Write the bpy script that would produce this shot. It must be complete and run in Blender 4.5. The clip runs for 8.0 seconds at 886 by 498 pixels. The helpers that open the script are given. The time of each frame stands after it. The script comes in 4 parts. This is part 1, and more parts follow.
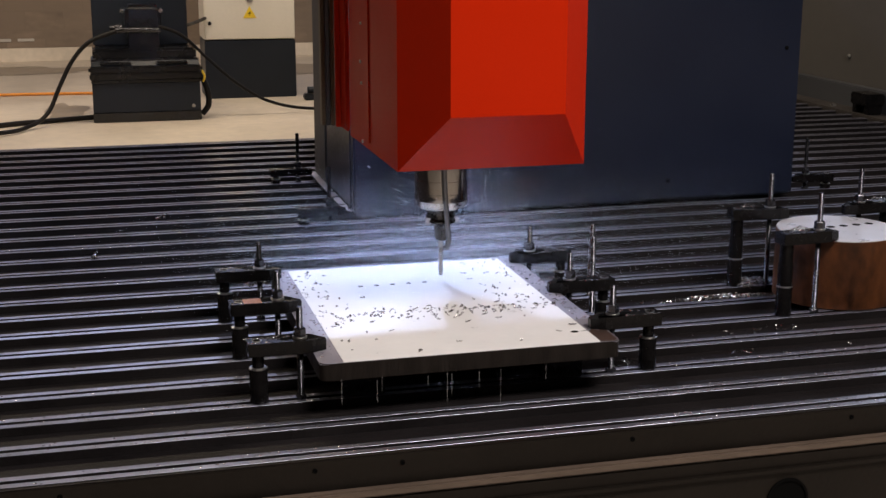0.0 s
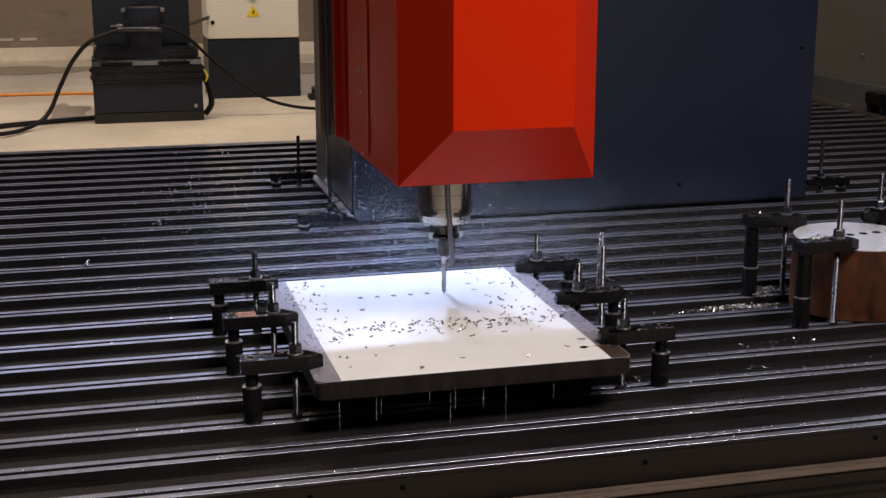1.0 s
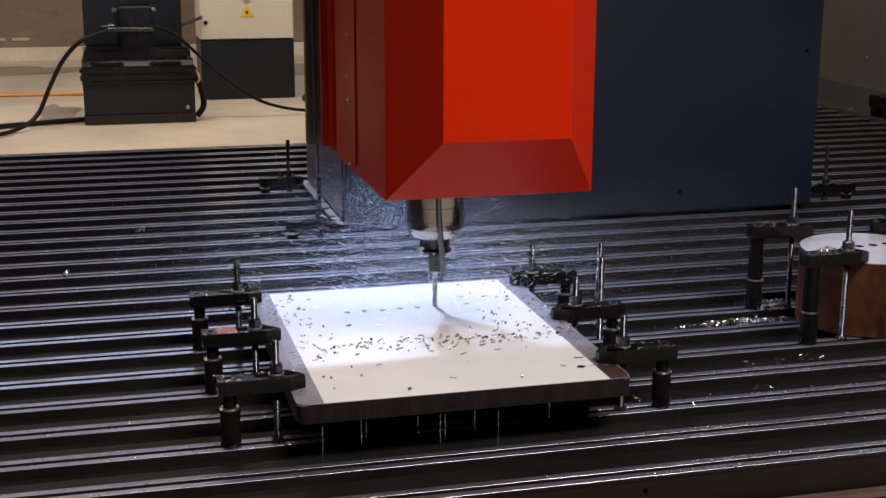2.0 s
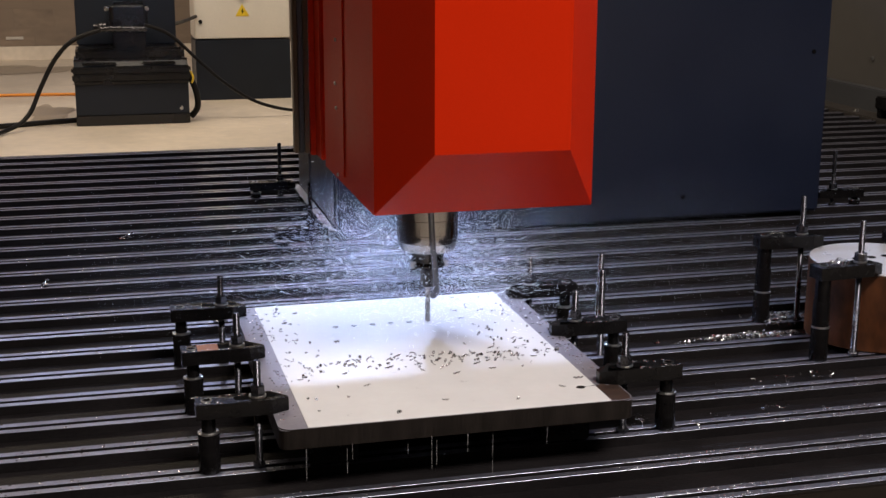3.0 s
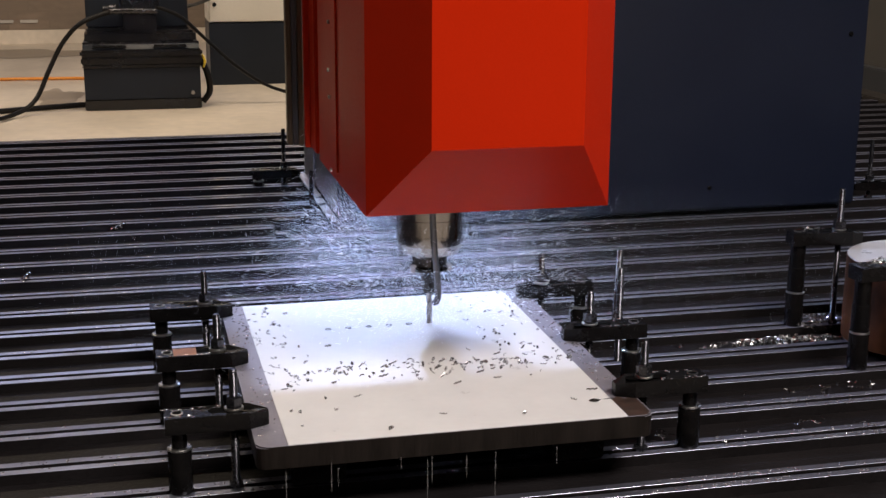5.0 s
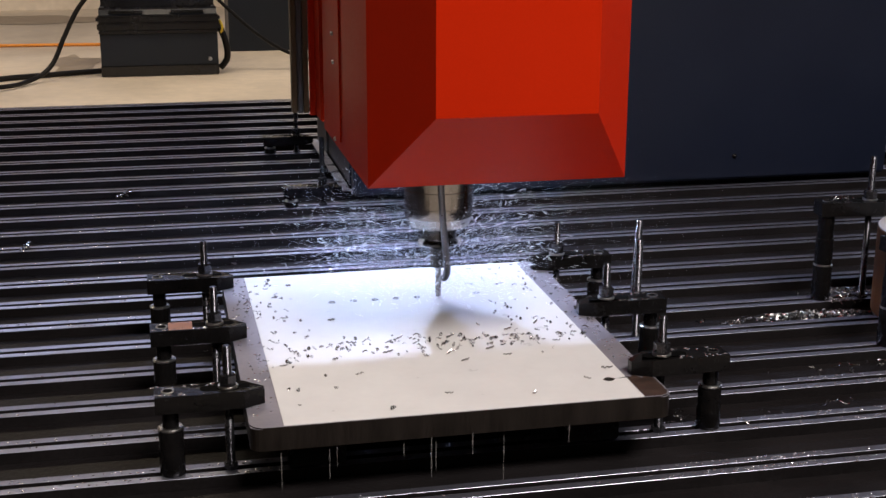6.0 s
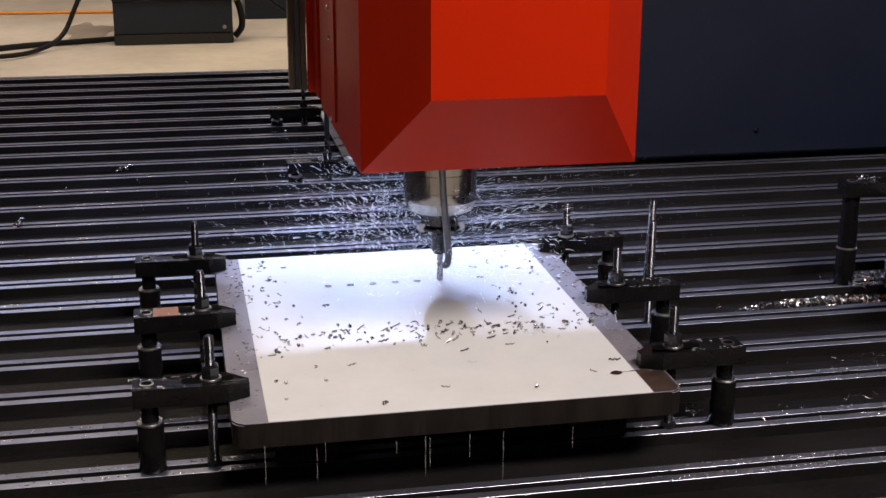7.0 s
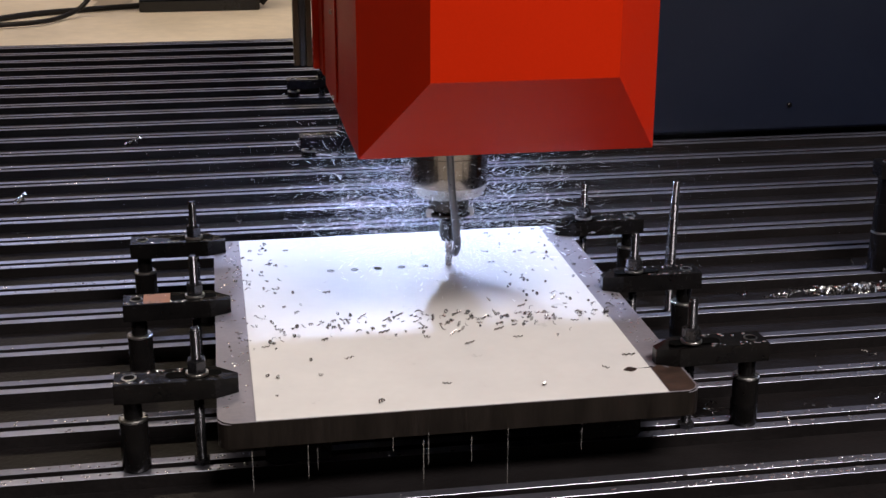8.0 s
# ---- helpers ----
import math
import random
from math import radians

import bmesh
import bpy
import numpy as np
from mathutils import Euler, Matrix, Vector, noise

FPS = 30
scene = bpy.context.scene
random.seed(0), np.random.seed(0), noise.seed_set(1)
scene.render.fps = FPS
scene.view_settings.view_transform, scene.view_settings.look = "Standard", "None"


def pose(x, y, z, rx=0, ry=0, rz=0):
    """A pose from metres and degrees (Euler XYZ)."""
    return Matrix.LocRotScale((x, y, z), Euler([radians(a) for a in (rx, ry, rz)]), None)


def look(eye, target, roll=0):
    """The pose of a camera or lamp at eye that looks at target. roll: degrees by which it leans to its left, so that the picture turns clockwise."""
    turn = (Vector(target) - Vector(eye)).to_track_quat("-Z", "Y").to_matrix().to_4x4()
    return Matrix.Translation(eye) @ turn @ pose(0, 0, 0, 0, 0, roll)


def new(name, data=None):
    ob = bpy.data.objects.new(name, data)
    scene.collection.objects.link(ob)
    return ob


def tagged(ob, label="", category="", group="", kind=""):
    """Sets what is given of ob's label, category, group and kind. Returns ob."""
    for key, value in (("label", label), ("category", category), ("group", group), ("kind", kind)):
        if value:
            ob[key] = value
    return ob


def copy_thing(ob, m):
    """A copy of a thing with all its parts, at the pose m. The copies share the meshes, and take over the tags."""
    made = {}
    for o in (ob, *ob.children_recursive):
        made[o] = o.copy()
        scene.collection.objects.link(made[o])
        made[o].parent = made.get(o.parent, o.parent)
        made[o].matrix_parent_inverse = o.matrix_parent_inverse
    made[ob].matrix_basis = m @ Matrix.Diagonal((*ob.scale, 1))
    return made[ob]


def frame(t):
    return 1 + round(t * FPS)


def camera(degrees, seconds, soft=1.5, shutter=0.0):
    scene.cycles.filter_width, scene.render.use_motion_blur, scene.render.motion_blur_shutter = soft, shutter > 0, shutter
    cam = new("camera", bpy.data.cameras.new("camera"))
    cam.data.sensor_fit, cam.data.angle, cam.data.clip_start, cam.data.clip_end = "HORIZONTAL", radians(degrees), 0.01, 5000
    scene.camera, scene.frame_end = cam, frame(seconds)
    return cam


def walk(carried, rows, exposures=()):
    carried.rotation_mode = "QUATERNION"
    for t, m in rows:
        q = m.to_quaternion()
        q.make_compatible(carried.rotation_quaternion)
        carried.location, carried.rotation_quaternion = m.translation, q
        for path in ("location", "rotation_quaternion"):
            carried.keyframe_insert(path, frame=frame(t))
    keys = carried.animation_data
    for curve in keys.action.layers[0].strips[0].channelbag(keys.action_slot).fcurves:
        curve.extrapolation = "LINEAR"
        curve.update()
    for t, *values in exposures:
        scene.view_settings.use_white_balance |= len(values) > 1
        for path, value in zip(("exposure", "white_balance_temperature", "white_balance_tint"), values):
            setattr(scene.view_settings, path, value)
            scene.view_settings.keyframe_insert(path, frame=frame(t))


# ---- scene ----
# Camera: one lens, a slow push in towards the drill, tilting down at the end.
cam = camera(37.0, 8.0)
PATH = [
    (0, (-0.139, -0.371, 1.063), (0.357, 1.508, 0.591), 0.1),
    (0.5, (-0.115, -0.304, 1.06), (0.372, 1.577, 0.587), 0.1),
    (1, (-0.091, -0.23, 1.059), (0.394, 1.651, 0.584), 0.0),
    (1.5, (-0.063, -0.157, 1.054), (0.424, 1.724, 0.58), 0.1),
    (3, (0.022, 0.066, 1.044), (0.509, 1.946, 0.568), 0.2),
    (3.5, (0.049, 0.13, 1.037), (0.531, 2.012, 0.56), 0.2),
    (4, (0.081, 0.198, 1.026), (0.556, 2.081, 0.547), 0.2),
    (4.5, (0.106, 0.255, 1.014), (0.573, 2.14, 0.532), 0.3),
    (6, (0.194, 0.428, 0.967), (0.605, 2.309, 0.427), 0.2),
    (6.5, (0.227, 0.488, 0.962), (0.623, 2.365, 0.398), 0.2),
    (7, (0.265, 0.555, 0.956), (0.639, 2.43, 0.37), 0.2),
    (7.5, (0.301, 0.618, 0.95), (0.65, 2.491, 0.343), 0.1),
    (8, (0.341, 0.681, 0.947), (0.66, 2.551, 0.313), 0.1),
]
walk(cam, [(t, look(eye, target, roll)) for t, eye, target, roll in PATH])

# World and hall lights -------------------------------------------------------
world = bpy.data.worlds.new("hall_air")
world.use_nodes = True
world.node_tree.nodes["Background"].inputs[0].default_value = (0.85, 0.82, 0.8, 1)
world.node_tree.nodes["Background"].inputs[1].default_value = 0.04
scene.world = world
scene.view_settings.exposure = 0.0


def area_lamp(name, at, target, sx, sy, watts, colour):
    data = bpy.data.lights.new(name, "AREA")
    data.shape, data.size, data.size_y, data.energy, data.color = "RECTANGLE", sx, sy, watts, colour
    ob = new(name, data)
    ob.matrix_world = look(at, target)
    return ob


WARM = (1.0, 0.82, 0.62)
COOL = (0.7, 0.78, 1.0)
area_lamp("hall_lamp", (0.5, 8.2, 5.2), (0.5, 9.7, 0), 5.0, 0.8, 250, WARM)
area_lamp("hall_lamp", (-4.5, 9.0, 5.2), (-4.5, 9.0, 0), 1.2, 5.0, 125, WARM)
area_lamp("hall_lamp", (2.2, -0.9, 5.0), (1.2, 2.4, 0), 3.0, 1.2, 365, (1.0, 0.91, 0.86))
# unseen cool sources, added to suit the bluish light on the rails
area_lamp("high_window", (1.2, 14.2, 3.55), (1.2, 4.0, 3.55), 15.0, 0.9, 78, (0.55, 0.62, 1.0))
area_lamp("high_window", (8.7, 9.0, 3.4), (0.0, 9.0, 3.4), 9.0, 2.2, 100, COOL)

# Materials -------------------------------------------------------------------


def material(name, colour, rough=0.5, metal=0.0, vary=0.25, scale=8.0, grain=90.0, bump=0.15, dark=None, rvary=0.12, stretch=(1, 1, 1), spec=0.5):
    """A surface with a large patchy variation, a fine grain, uneven gloss and a fine relief."""
    m = bpy.data.materials.new(name)
    m.use_nodes = True
    nt = m.node_tree
    bsdf = nt.nodes["Principled BSDF"]
    coord = nt.nodes.new("ShaderNodeTexCoord")
    mapping = nt.nodes.new("ShaderNodeMapping")
    mapping.inputs["Scale"].default_value = stretch
    nt.links.new(coord.outputs["Object"], mapping.inputs["Vector"])
    big = nt.nodes.new("ShaderNodeTexNoise")
    big.inputs["Scale"].default_value, big.inputs["Detail"].default_value = scale, 5
    fine = nt.nodes.new("ShaderNodeTexNoise")
    fine.inputs["Scale"].default_value, fine.inputs["Detail"].default_value = grain, 4
    for n in (big, fine):
        nt.links.new(mapping.outputs[0], n.inputs["Vector"])
    both = nt.nodes.new("ShaderNodeMath")
    both.operation = "MULTIPLY_ADD"
    nt.links.new(fine.outputs[0], both.inputs[0])
    both.inputs[1].default_value = 0.45
    nt.links.new(big.outputs[0], both.inputs[2])
    ramp = nt.nodes.new("ShaderNodeValToRGB")
    low = dark or tuple(c * (1 - vary) for c in colour)
    high = tuple(min(1, c * (1 + vary * 0.6)) for c in colour)
    ramp.color_ramp.elements[0].position, ramp.color_ramp.elements[1].position = 0.42, 1.0
    ramp.color_ramp.elements[0].color, ramp.color_ramp.elements[1].color = (*low, 1), (*high, 1)
    nt.links.new(both.outputs[0], ramp.inputs[0])
    nt.links.new(ramp.outputs[0], bsdf.inputs["Base Color"])
    gloss = nt.nodes.new("ShaderNodeMapRange")
    gloss.inputs[1].default_value, gloss.inputs[2].default_value = 0.45, 0.95
    gloss.inputs[3].default_value, gloss.inputs[4].default_value = max(0.03, rough - rvary), min(1, rough + rvary)
    nt.links.new(both.outputs[0], gloss.inputs[0])
    nt.links.new(gloss.outputs[0], bsdf.inputs["Roughness"])
    bsdf.inputs["Metallic"].default_value = metal
    bsdf.inputs["Specular IOR Level"].default_value = spec
    if bump:
        b = nt.nodes.new("ShaderNodeBump")
        b.inputs["Strength"].default_value, b.inputs["Distance"].default_value = bump, 0.002
        nt.links.new(fine.outputs[0], b.inputs["Height"])
        nt.links.new(b.outputs[0], bsdf.inputs["Normal"])
    return m


def glowing(name, colour, strength):
    m = bpy.data.materials.new(name)
    m.use_nodes = True
    bsdf = m.node_tree.nodes["Principled BSDF"]
    bsdf.inputs["Base Color"].default_value = (*colour, 1)
    bsdf.inputs["Emission Color"].default_value = (*colour, 1)
    bsdf.inputs["Emission Strength"].default_value = strength
    return m


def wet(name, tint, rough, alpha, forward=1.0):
    """Drops of milky coolant: they throw light back and pass it on, together more than they receive."""
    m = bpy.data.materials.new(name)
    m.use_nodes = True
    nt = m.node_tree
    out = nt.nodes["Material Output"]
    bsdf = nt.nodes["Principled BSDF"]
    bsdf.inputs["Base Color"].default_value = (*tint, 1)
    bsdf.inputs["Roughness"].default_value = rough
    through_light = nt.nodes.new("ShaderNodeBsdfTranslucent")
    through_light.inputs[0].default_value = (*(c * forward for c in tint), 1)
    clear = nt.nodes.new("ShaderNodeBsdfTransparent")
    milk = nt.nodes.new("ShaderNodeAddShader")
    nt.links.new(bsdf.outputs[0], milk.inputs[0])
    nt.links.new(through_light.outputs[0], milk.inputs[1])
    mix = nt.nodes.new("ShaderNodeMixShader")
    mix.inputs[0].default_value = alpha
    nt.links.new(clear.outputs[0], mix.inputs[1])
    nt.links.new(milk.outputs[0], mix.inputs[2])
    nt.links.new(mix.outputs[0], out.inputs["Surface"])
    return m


def wet_steel(name, colour, rough):
    """Milled steel under a thin film of coolant: smooth stretches, and patches of ripples that glitter."""
    m = material(name, colour, rough, 0.85, 0.4, 2.4, 200, 0.1, stretch=(0.5, 2, 2), rvary=0.1)
    nt = m.node_tree
    bsdf = nt.nodes["Principled BSDF"]
    coord = nt.nodes.new("ShaderNodeTexCoord")
    patch = nt.nodes.new("ShaderNodeTexNoise")
    patch.inputs["Scale"].default_value, patch.inputs["Detail"].default_value = 2.6, 3
    edge = nt.nodes.new("ShaderNodeMapRange")
    edge.inputs[1].default_value, edge.inputs[2].default_value = 0.5, 0.62
    ripple = nt.nodes.new("ShaderNodeTexNoise")
    ripple.inputs["Scale"].default_value, ripple.inputs["Detail"].default_value = 130, 2
    for n in (patch, ripple):
        nt.links.new(coord.outputs["Object"], n.inputs["Vector"])
    nt.links.new(patch.outputs[0], edge.inputs[0])
    b = nt.nodes.new("ShaderNodeBump")
    b.inputs["Distance"].default_value = 0.004
    soft = nt.nodes.new("ShaderNodeMath")
    soft.operation = "MULTIPLY"
    soft.inputs[1].default_value = 0.7
    nt.links.new(edge.outputs[0], soft.inputs[0])
    nt.links.new(soft.outputs[0], b.inputs["Strength"])
    nt.links.new(ripple.outputs[0], b.inputs["Height"])
    nt.links.new(b.outputs[0], bsdf.inputs["Coat Normal"])
    bsdf.inputs["Coat Weight"].default_value = 0.8
    bsdf.inputs["Coat Roughness"].default_value = 0.06
    return m


def blockwork(name, colour, mortar):
    """Plain blocks with weathered joints, at the size of common wall blocks."""
    m = material(name, colour, 0.85, 0, 0.55, 0.9, 7, 0.5, stretch=(1, 1, 2.2))
    nt = m.node_tree
    bsdf = nt.nodes["Principled BSDF"]
    old = bsdf.inputs["Base Color"].links[0].from_socket
    coord = nt.nodes.new("ShaderNodeTexCoord")
    turn = nt.nodes.new("ShaderNodeMapping")
    turn.inputs["Rotation"].default_value = (radians(90), 0, 0)
    nt.links.new(coord.outputs["Object"], turn.inputs["Vector"])
    brick = nt.nodes.new("ShaderNodeTexBrick")
    for key, v in (("Scale", 1.0), ("Brick Width", 0.4), ("Row Height", 0.2), ("Mortar Size", 0.008), ("Mortar Smooth", 0.3)):
        brick.inputs[key].default_value = v
    nt.links.new(turn.outputs[0], brick.inputs["Vector"])
    brick.inputs["Color2"].default_value = (*(c * 0.93 for c in colour), 1)
    brick.inputs["Mortar"].default_value = (*mortar, 1)
    nt.links.new(old, brick.inputs["Color1"])
    nt.links.new(brick.outputs["Color"], bsdf.inputs["Base Color"])
    return m


M_FLOOR = material("pale_concrete", (0.68, 0.6, 0.5), 0.45, 0, 0.3, 0.9, 14, 0.1)
M_WALL = blockwork("grey_brown_blockwork", (0.215, 0.165, 0.125), (0.19, 0.147, 0.112))
M_WALL_DARK = material("dark_wall_paint", (0.07, 0.065, 0.06), 0.8, 0, 0.3, 0.5, 12, 0.3)
M_CEIL = material("dusty_ceiling", (0.07, 0.065, 0.06), 0.9, 0, 0.2, 0.5, 10, 0.2)
M_RAIL = wet_steel("wet_milled_steel", (0.36, 0.365, 0.45), 0.33)
# right-hand copy of the rail steel: the light there is tuned into its colour
M_RAIL_RIGHT = wet_steel("wet_milled_steel_right", (0.38, 0.385, 0.48), 0.38)
# flat black for holes and slots: the shade of their depth as colour
M_HOLE_SHADE = material("black_hole_shade", (0.003, 0.003, 0.003), 0.9, 0, 0.2, 30, 90, 0.0, spec=0.05)
M_BED = material("oily_black_casting", (0.014, 0.0122, 0.0128), 0.45, 0, 0.5, 5, 120, 0.5, spec=0.13)
M_BED_SIDE = material("brown_grey_casting", (0.011, 0.0085, 0.0065), 0.5, 0, 0.4, 4, 90, 0.5, spec=0.16)
M_END_BEAM = material("dull_dark_grey_paint", (0.035, 0.03, 0.027), 0.5, 0, 0.4, 5, 70, 0.3)
M_BARE_PATCH = material("bare_reddish_steel", (0.42, 0.2, 0.13), 0.4, 0.3, 0.3, 30, 150, 0.1)
M_HOLDER = material("tool_holder_steel", (0.075, 0.072, 0.07), 0.28, 1.0, 0.3, 25, 160, 0.08)
M_LEDGE = material("scuffed_grey_paint", (0.11, 0.08, 0.06), 0.45, 0, 0.5, 5, 70, 0.3, stretch=(0.4, 2, 2))
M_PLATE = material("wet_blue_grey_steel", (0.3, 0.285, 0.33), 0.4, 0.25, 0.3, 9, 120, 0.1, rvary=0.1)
M_PLATE_SIDE = material("dark_steel_edge", (0.016, 0.0125, 0.0105), 0.42, 0.0, 0.6, 10, 60, 0.3, stretch=(3, 3, 0.5), spec=0.16)
M_WHITE = material("wet_white_face", (0.84, 0.83, 0.82), 0.42, 0, 0.05, 14, 60, 0.14, rvary=0.18, spec=0.14)
M_RED = material("satin_red_paint", (0.5, 0.017, 0.0006), 0.42, 0, 0.1, 1.3, 240, 0.03, spec=0.09)
M_RED_DARK = material("dull_dark_red_paint", (0.3, 0.01, 0.004), 0.5, 0, 0.15, 3, 200, 0.06, spec=0.16)
M_BLUE = material("dusty_dark_blue_paint", (0.0072, 0.0115, 0.027), 0.38, 0, 0.2, 1.5, 60, 0.08)
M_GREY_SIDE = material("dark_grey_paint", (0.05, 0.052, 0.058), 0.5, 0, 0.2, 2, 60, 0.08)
M_CHROME = material("polished_spindle_steel", (0.3, 0.285, 0.275), 0.14, 1.0, 0.08, 20, 150, 0.03, rvary=0.05)
M_STEEL = material("ground_steel", (0.5, 0.49, 0.48), 0.3, 1.0, 0.2, 20, 200, 0.1)
M_BLACK_STEEL = material("oily_blackened_steel", (0.0065, 0.006, 0.0062), 0.2, 0.0, 0.4, 25, 160, 0.2, rvary=0.1, spec=0.17)
M_STUD = material("oiled_threaded_steel", (0.06, 0.06, 0.068), 0.22, 0.8, 0.3, 30, 200, 0.1)
M_CHIP = material("bright_steel_swarf", (0.55, 0.54, 0.53), 0.22, 1.0, 0.4, 60, 200, 0.1)
M_CHIP_DARK = material("dark_wet_swarf", (0.28, 0.275, 0.275), 0.25, 0.9, 0.4, 60, 200, 0.1)
M_RUST = material("rusty_turned_billet", (0.1, 0.034, 0.011), 0.4, 0.0, 0.5, 6, 45, 0.4, dark=(0.002, 0.0018, 0.0018), stretch=(1, 1, 0.55), spec=0.3)
M_BILLET_TOP = material("machined_billet_face", (0.72, 0.72, 0.76), 0.34, 0.3, 0.12, 12, 120, 0.1)
M_BLACK = material("black_powder_coat", (0.006, 0.006, 0.007), 0.22, 0, 0.3, 5, 120, 0.1)
M_CHARCOAL = material("charcoal_panel_paint", (0.015, 0.020, 0.030), 0.4, 0, 0.25, 3, 120, 0.08, spec=0.3)
M_CREAM = material("cream_grey_cabinet_paint", (0.74, 0.7, 0.62), 0.5, 0, 0.1, 1.5, 120, 0.05)
M_YELLOW = material("yellow_sign_paint", (0.85, 0.6, 0.03), 0.5, 0, 0.1, 10, 90, 0.02)
M_ORANGE = material("orange_cable_sheath", (0.8, 0.3, 0.04), 0.5, 0, 0.1, 10, 90, 0.02)
M_RUBBER = material("black_cable_rubber", (0.009, 0.008, 0.008), 0.45, 0, 0.2, 10, 90, 0.05, spec=0.2)
M_BRASS = material("worn_bronze_guide", (0.09, 0.066, 0.04), 0.4, 0.6, 0.3, 3, 60, 0.1, stretch=(3, 3, 0.4))
M_TAPE = material("white_wall_marking", (0.45, 0.42, 0.38), 0.6, 0, 0.2, 6, 40, 0.05)
M_BROWN_MARGIN = material("brown_stain_and_reflection", (0.075, 0.045, 0.034), 0.4, 0.1, 0.5, 25, 140, 0.1, dark=(0.03, 0.022, 0.02))
M_STAIN = material("dark_coolant_stain", (0.03, 0.025, 0.02), 0.2, 0, 0.3, 20, 90, 0.05)
M_LED = glowing("cool_white_led", (0.57, 0.69, 1.0), 6000)
M_LED_FILL = glowing("dim_cool_fill_led", (0.45, 0.58, 1.0), 1900)
M_HOSE = material("dull_grey_hose_metal", (0.16, 0.16, 0.17), 0.35, 0.9, 0.25, 30, 200, 0.1)
# forward above 1 puts extra brightness into the drops' colour
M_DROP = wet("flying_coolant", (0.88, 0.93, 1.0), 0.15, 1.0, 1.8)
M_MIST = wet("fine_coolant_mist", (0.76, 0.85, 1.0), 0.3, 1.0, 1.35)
M_DARK_FLOOR = material("darker_concrete", (0.36, 0.3, 0.235), 0.42, 0, 0.25, 3, 20, 0.1)
# bright metallic beads, for drops and for glints on the wet rails
M_BEAD = material("water_and_glint_bead", (0.75, 0.75, 0.8), 0.22, 0.8, 0.05, 50, 200, 0.0, rvary=0.05)
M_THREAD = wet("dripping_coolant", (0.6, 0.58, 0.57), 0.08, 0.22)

# Mesh helpers ----------------------------------------------------------------


def mesh_of(bm, name, mat, smooth=False):
    me = bpy.data.meshes.new(name)
    bmesh.ops.recalc_face_normals(bm, faces=bm.faces[:])
    bm.to_mesh(me)
    bm.free()
    for m in (mat if isinstance(mat, (list, tuple)) else [mat]):
        me.materials.append(m)
    if smooth:
        me.polygons.foreach_set("use_smooth", [True] * len(me.polygons))
        me.set_sharp_from_angle(angle=radians(38))
    return me


def part(name, bm, mat, parent=None, label="", smooth=False):
    ob = new(name, bm if isinstance(bm, bpy.types.Mesh) else mesh_of(bm, name, mat, smooth))
    if parent is not None:
        ob.parent = parent
    return tagged(ob, label)


def thing(name, label, category, at=(0, 0, 0), rz=0.0, group="", kind=""):
    ob = new(name)
    ob.empty_display_size = 0.02
    ob.matrix_basis = pose(*at, 0, 0, rz)
    return tagged(ob, label, category, group, kind)


def box(x0, y0, z0, x1, y1, z1, bevel=0.0, seg=2, bm=None):
    bm = bm or bmesh.new()
    made = bmesh.ops.create_cube(bm, size=1.0)
    vs = made["verts"]
    for v in vs:
        v.co = Vector(((x0 + x1) / 2 + v.co.x * (x1 - x0), (y0 + y1) / 2 + v.co.y * (y1 - y0), (z0 + z1) / 2 + v.co.z * (z1 - z0)))
    if bevel:
        edges = list({e for v in vs for e in v.link_edges})
        bmesh.ops.bevel(bm, geom=edges, offset=bevel, segments=seg, affect="EDGES", clamp_overlap=True)
    return bm


def lathe(profile, n=32, centre=(0, 0), bm=None):
    """Turns (radius, z) pairs about an upright axis; closed at both ends."""
    bm = bm or bmesh.new()
    rings = []
    for r, z in profile:
        rings.append([bm.verts.new((centre[0] + r * math.cos(2 * math.pi * (i + 0.5) / n), centre[1] + r * math.sin(2 * math.pi * (i + 0.5) / n), z)) for i in range(n)])
    for a, b in zip(rings, rings[1:]):
        for i in range(n):
            bm.faces.new((a[i], a[(i + 1) % n], b[(i + 1) % n], b[i]))
    bm.faces.new(rings[0][::-1])
    bm.faces.new(rings[-1])
    return bm


def tube(points, radius, n=10, bm=None, ribs=0.0):
    """A round cable or hose along a smooth line through the points."""
    bm = bm or bmesh.new()
    pts = [Vector(p) for p in points]
    fine = []
    for i in range(len(pts) - 1):
        a, b, c, d = pts[max(0, i - 1)], pts[i], pts[i + 1], pts[min(len(pts) - 1, i + 2)]
        for s in range(8):
            u = s / 8
            fine.append(0.5 * ((2 * b) + (c - a) * u + (2 * a - 5 * b + 4 * c - d) * u * u + (3 * b - a - 3 * c + d) * u ** 3))
    fine.append(pts[-1])
    rings = []
    for i, p in enumerate(fine):
        d = (fine[min(i + 1, len(fine) - 1)] - fine[max(i - 1, 0)]).normalized()
        side = d.cross(Vector((0, 1, 0.01))).normalized()
        up = side.cross(d)
        r = radius * (1 + (ribs if i % 2 else 0))
        rings.append([bm.verts.new(p + r * (math.cos(2 * math.pi * k / n) * side + math.sin(2 * math.pi * k / n) * up)) for k in range(n)])
    for a, b in zip(rings, rings[1:]):
        for i in range(n):
            bm.faces.new((a[i], a[(i + 1) % n], b[(i + 1) % n], b[i]))
    bm.faces.new(rings[0][::-1])
    bm.faces.new(rings[-1])
    return bm


